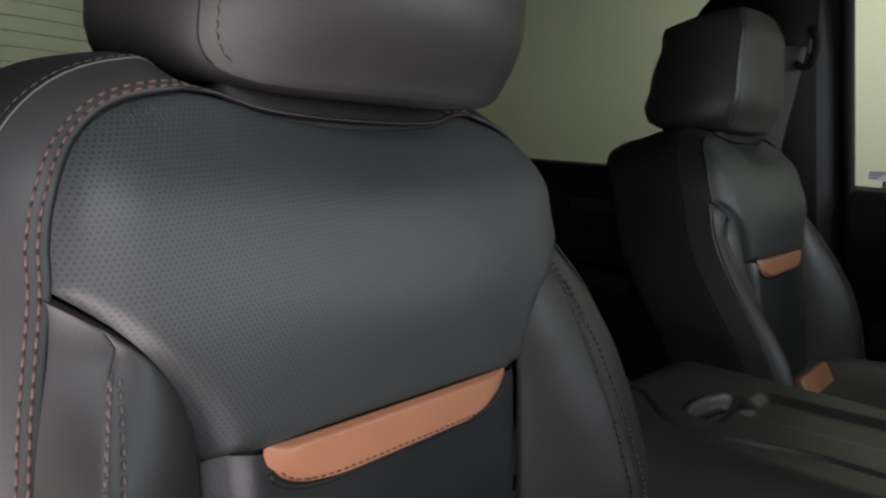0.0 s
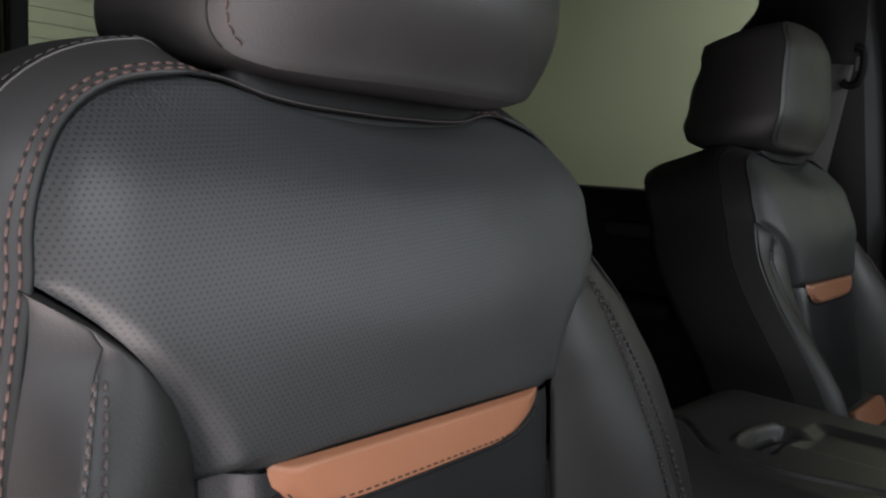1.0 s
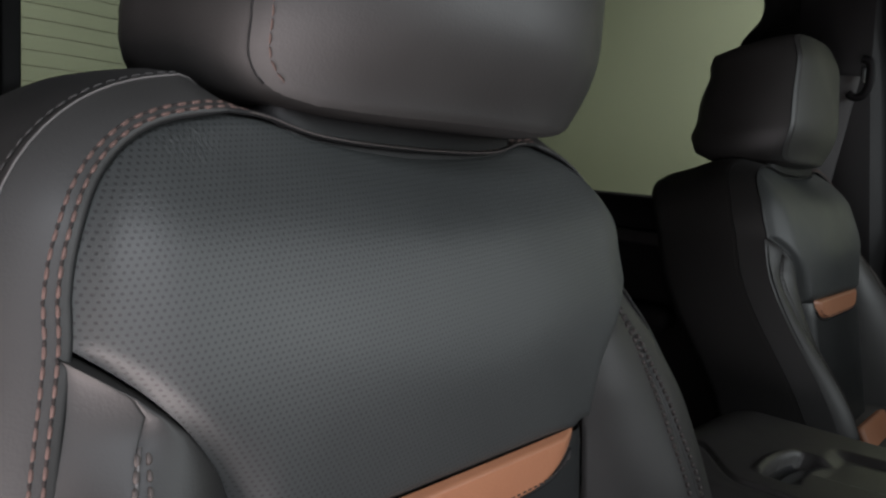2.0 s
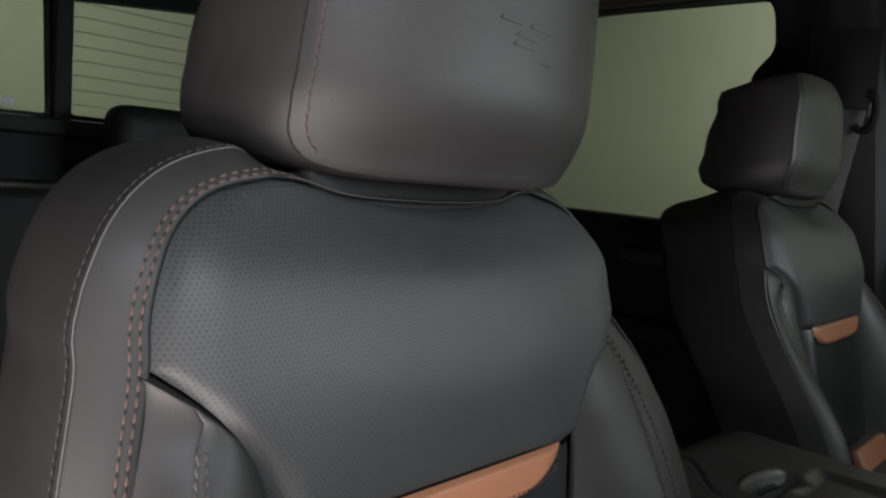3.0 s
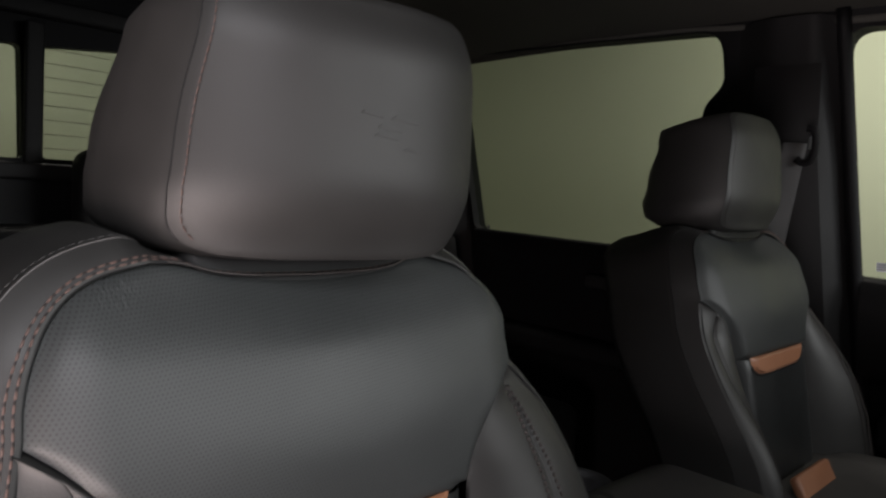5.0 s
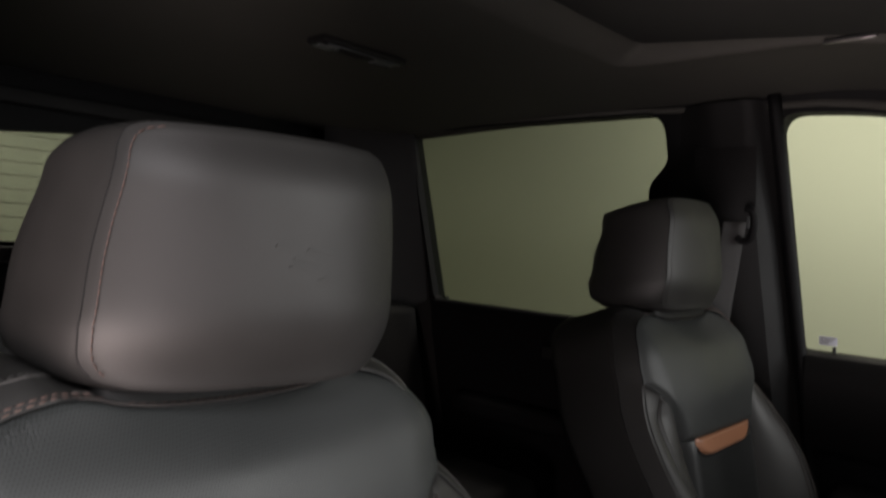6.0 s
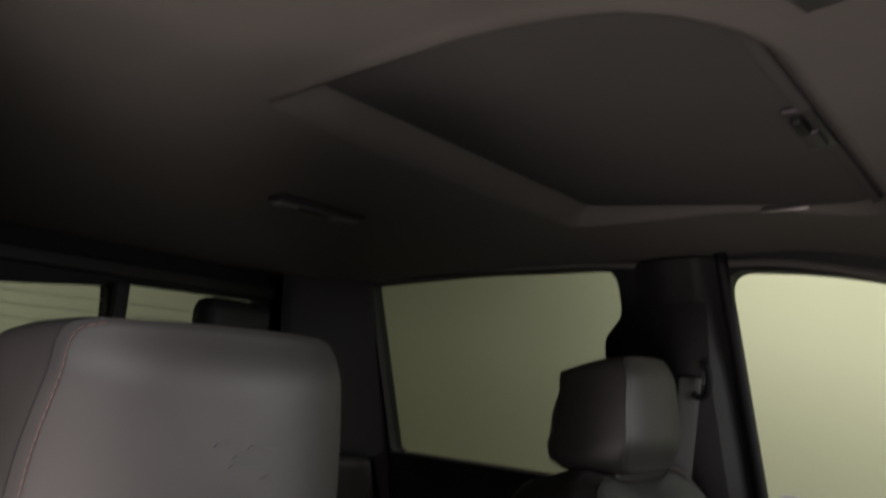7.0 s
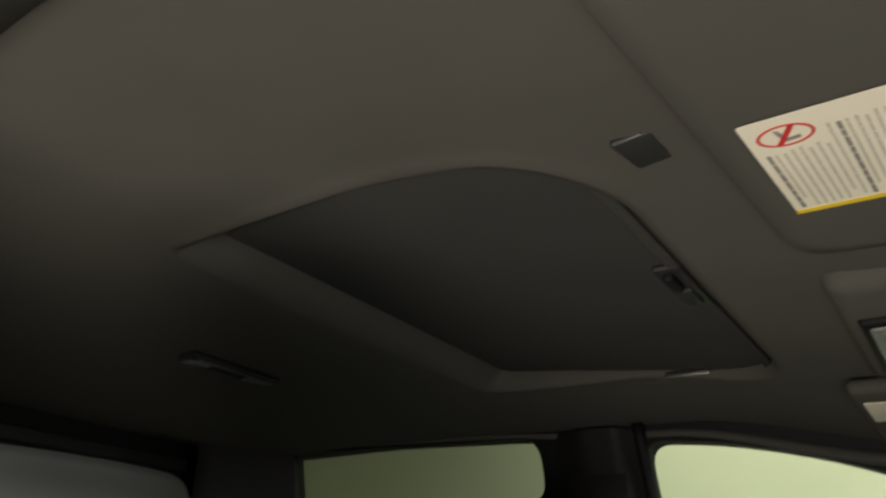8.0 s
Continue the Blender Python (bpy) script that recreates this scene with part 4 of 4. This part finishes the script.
            deep = back * (1 - taper * smooth01((s - 0.35) / 0.75))
            out.append(Vector((face_x(u, z) - 0.0015 - deep, u * (1 + grow), zz)))
        return out

    loops = ((0.0, 0.0, 0, 0), (0.004, 0.024, 0.0, -0.001), (0.014, 0.070, 0.0005, -0.002), (0.036, 0.135, -0.001, -0.003), (0.064, 0.170, -0.005, -0.002), (0.094, 0.150, -0.011, 0.002), (0.116, 0.08, -0.015, 0.013), (0.126, -0.04, -0.028, 0.030))
    loft("headrest_side", [wrap_loop(*l) for l in loops], LEATHER, seat, "charcoal leather headrest side", cap1=True)
    run = sorted([(u, z) for u, z in hl if u < -0.072 * narrow and z > 0.874], key=lambda p: p[1])
    tube("headrest_seam", [Vector((face_x(u, z) - 0.0022, u * 1.004, z)) for u, z in run], 0.0006, PIPING, seat, "")
    inset = [(u * 0.955, 0.945 + (z - 0.945) * 0.975) for u, z in run]
    # far headrest's thread darkened by colour in the same way
    stitches("headrest_stitching", [Vector((face_x(u, z) + 0.0011, u, z)) for u, z in inset], THREAD_TAN if mirror > 0 else THREAD_DARK, seat, pitch=0.0060, length=0.0050, radius=0.0005)
    # raised emblem, as plain slanted bars
    for y0, y1, z0, z1, lean in () if mirror < 0 else ((-0.010, 0.006, 0.9595, 0.9622, 0.002), (0.012, 0.034, 0.9600, 0.9627, 0.003), (0.002, 0.020, 0.9530, 0.9556, 0.003), (0.000, 0.018, 0.9475, 0.9498, 0.003), (0.022, 0.034, 0.9420, 0.9446, 0.006)):
        bars = [(y0, z0), (y1, z0), (y1 + lean, z1), (y0 + lean, z1)]
        panel("emblem_bar", bars, [], lambda a, b, d: Vector((face_x(a, b - 0.10 * a) + 0.0037 - 0.003 * max(abs(a) / 0.108, abs(b - 0.945) / 0.09) - d, a, b - 0.10 * a)), 0.002, LEATHER, seat, "embossed emblem bar")
    box("headrest_collar", (-0.090, -0.092, 0.80), (-0.012, 0.092, 0.876), PIPING, seat, "black collar under the headrest", r=0.012)
    for y in (-0.05, 0.05):
        tube("headrest_post", [Vector((-0.040, y, 0.82)), Vector((-0.042, y, 0.88))], 0.007, PIPING, seat, "black post", sides=14)
    return seat


near_seat = make_seat("front_seat", "charcoal leather front seat with copper stitching and tan accent band", taper=0.20, wide=1.06, turn=0.17, bow=0.032)
near_seat.location = (0, -0.027, 0)
far_seat = make_seat("front_seat", "charcoal leather driver's seat with tan accent band, beside the pillar", taper=0.13, wide=0.64, push=0.010, mirror=-1, fold=0.65, bow=0.014, wing=False, lead=0.070, sink=0.042)
far_seat.location = (0.004, 0.918, -0.085)
far_seat.rotation_euler = (0, radians(-5.5), 0)
far_seat.scale = (1.12, 1.12, 1.12)

box("seat_base", (0.02, -0.20, 0.0), (0.42, 0.20, 0.44), DARK, near_seat, "black seat base", r=0.02)
box("seat_base", (0.02, -0.20, 0.076), (0.42, 0.20, 0.44), DARK, far_seat, "black seat base", r=0.02)

# ---- centre console ----
con = thing("centre_console", "black padded centre console with latch and recessed tray", "console", at=(-0.012, 0.02, 0))


def lid_seam(x):
    return 0.286 + 0.060 * smooth01((0.090 - x) / 0.075) + 0.022 * smooth01((x - 0.13) / 0.09)


def lid_height(x, y):
    """The padded lid: rounded shoulders, a sewn-in seam, the finger recess and the shallow tray ahead of it."""
    h = 0.593 - 0.050 * max((0.272 - y) / 0.062, 0.0) ** 2 - 0.040 * max((y - 0.486) / 0.034, 0.0) ** 2.2 - 0.055 * max((0.036 - x) / 0.080, 0.0) ** 2.2
    h += 0.0015 * math.sin(math.pi * min(max((y - 0.28) / 0.22, 0), 1))
    gap = y - lid_seam(x)
    h -= 0.0050 * math.exp(-(gap / 0.0017) ** 2) + 0.0022 * smooth01(-gap / 0.004 + 0.5)
    bend = 0.0905 + 3.6 * (y - 0.352) ** 2 + 0.05 * (y - 0.352)
    across = smooth01((y - 0.312) / 0.010) * smooth01((0.402 - y) / 0.010)
    h += 0.0026 * math.exp(-((x - bend + 0.0045) / 0.0032) ** 2) * across
    dip = smooth01((x - bend) / 0.0035)
    ramp_up = min(max((x - bend - 0.011) / 0.021, 0.0), 1.0)
    h -= 0.0145 * dip * (1 - ramp_up) * across
    lane = smooth01((y - 0.350 - 0.10 * min(x - 0.12, 0.15)) / 0.004) * smooth01((0.442 + 0.10 * min(x - 0.12, 0.15) - y) / 0.012)
    h -= 0.0065 * lane * smooth01((x - 0.118) / 0.016)
    return h


xs = [-0.044 + 0.0019 * i for i in range(150)] + [0.2415 + 0.028 * i for i in range(21)]
ys = [0.210 + 0.0019 * i for i in range(164)]
loft("lid", [[Vector((x, y, lid_height(x, y))) for y in ys] for x in xs], CONSOLE, con, "padded black lid with a curved seam and a tray", wrap=False)
box("console_body", (-0.040, 0.214, 0.0), (0.800, 0.517, 0.545), CONSOLE, con, "black console body", r=0.02)


def recess_bend(y):
    return 0.0905 + 3.6 * (y - 0.352) ** 2 + 0.05 * (y - 0.352)


slot_ys = [0.322 + 0.0045 * i for i in range(15)]
loft("finger_slot", [[Vector((recess_bend(y) + dx, y, 0.5812 + dz)) for y in slot_ys] for dx, dz in ((0.0030, 0.003), (0.0045, 0.0), (0.0105, 0.0), (0.0120, 0.0012))], DARK, con, "dark finger slot", wrap=False)
plate_ys = [0.3235 + 0.0042 * i for i in range(15)]
loft("latch", [[Vector((recess_bend(y) + 0.0120 + 0.0178 * k, y - 0.010 * k * (y - 0.352) / 0.03, 0.5822 + 0.0125 * k - 0.0015 * math.sin(math.pi * k))) for y in plate_ys] for k in [i / 8 for i in range(9)]], LATCH, con, "grey concave latch plate", wrap=False)
tube("tray_line", [Vector((x, 0.3535 + 0.10 * min(x - 0.12, 0.15), 0.5925)) for x in [0.155 + 0.03 * i for i in range(17)]], 0.0008, SATIN, con, "thin bright line")
box("rear_body", (-0.12, 0.26, 0.0), (-0.045, 0.47, 0.553), PLASTIC, con, "console rear body", r=0.02)
cup = thing("cup_holder", "black cup holder at the back of the console", "cup holder", at=(-0.074, 0.43, 0.553))
loft("cup_rim", [[Vector((r * math.cos(2 * math.pi * k / 32), r * math.sin(2 * math.pi * k / 32), z)) for k in range(32)] for r, z in ((0.052, 0.0), (0.050, 0.008), (0.045, 0.009), (0.041, 0.004), (0.040, -0.004))], PLASTIC, cup, "", cap1=True)

# ---- rear bench ----
bench = thing("rear_bench", "black leather rear bench seat", "rear seat")
loft("backrest", [[Vector((-0.98 - 0.25 * (z - 0.4) - (0.02 if abs(s) > 0.9 else 0.0) - 0.015 * math.cos(s * 9), 0.45 + 0.78 * s, z - 0.01 * abs(s) ** 6)) for s in [k / 20 - 1 for k in range(41)]] for z in [0.38 + 0.42 * i / 20 for i in range(20)]] + [[Vector((-1.16, 0.45 + 0.78 * (k / 20 - 1), 0.79)) for k in range(41)], [Vector((-1.20, 0.45 + 0.78 * (k / 20 - 1), 0.76)) for k in range(41)]], PIPING, bench, "", wrap=False)
box("bench_cushion", (-1.04, -0.30, 0.0), (-0.56, 1.20, 0.40), PIPING, bench, "", r=0.04)


def rear_headrest(y, top, w, label):
    h = thing("rear_headrest", label, "headrest", at=(-1.08, y, top), group="rear headrests")
    part("pad", rounded_box(bmesh.new(), 0.09, w, 0.17, at=(0, 0, -0.085), r=0.035, seg=5), PIPING, h)
    for s in (-1, 1):
        tube("post", [Vector((0, s * w * 0.25, -0.15)), Vector((0, s * w * 0.25, -0.30))], 0.006, DARK, h, sides=10)


rear_headrest(-0.140, 1.085, 0.22, "tall black leather rear headrest")
rear_headrest(0.278, 0.945, 0.24, "low black leather middle rear headrest")
rear_headrest(0.714, 1.175, 0.190, "tall black leather rear headrest behind the driver's seat")
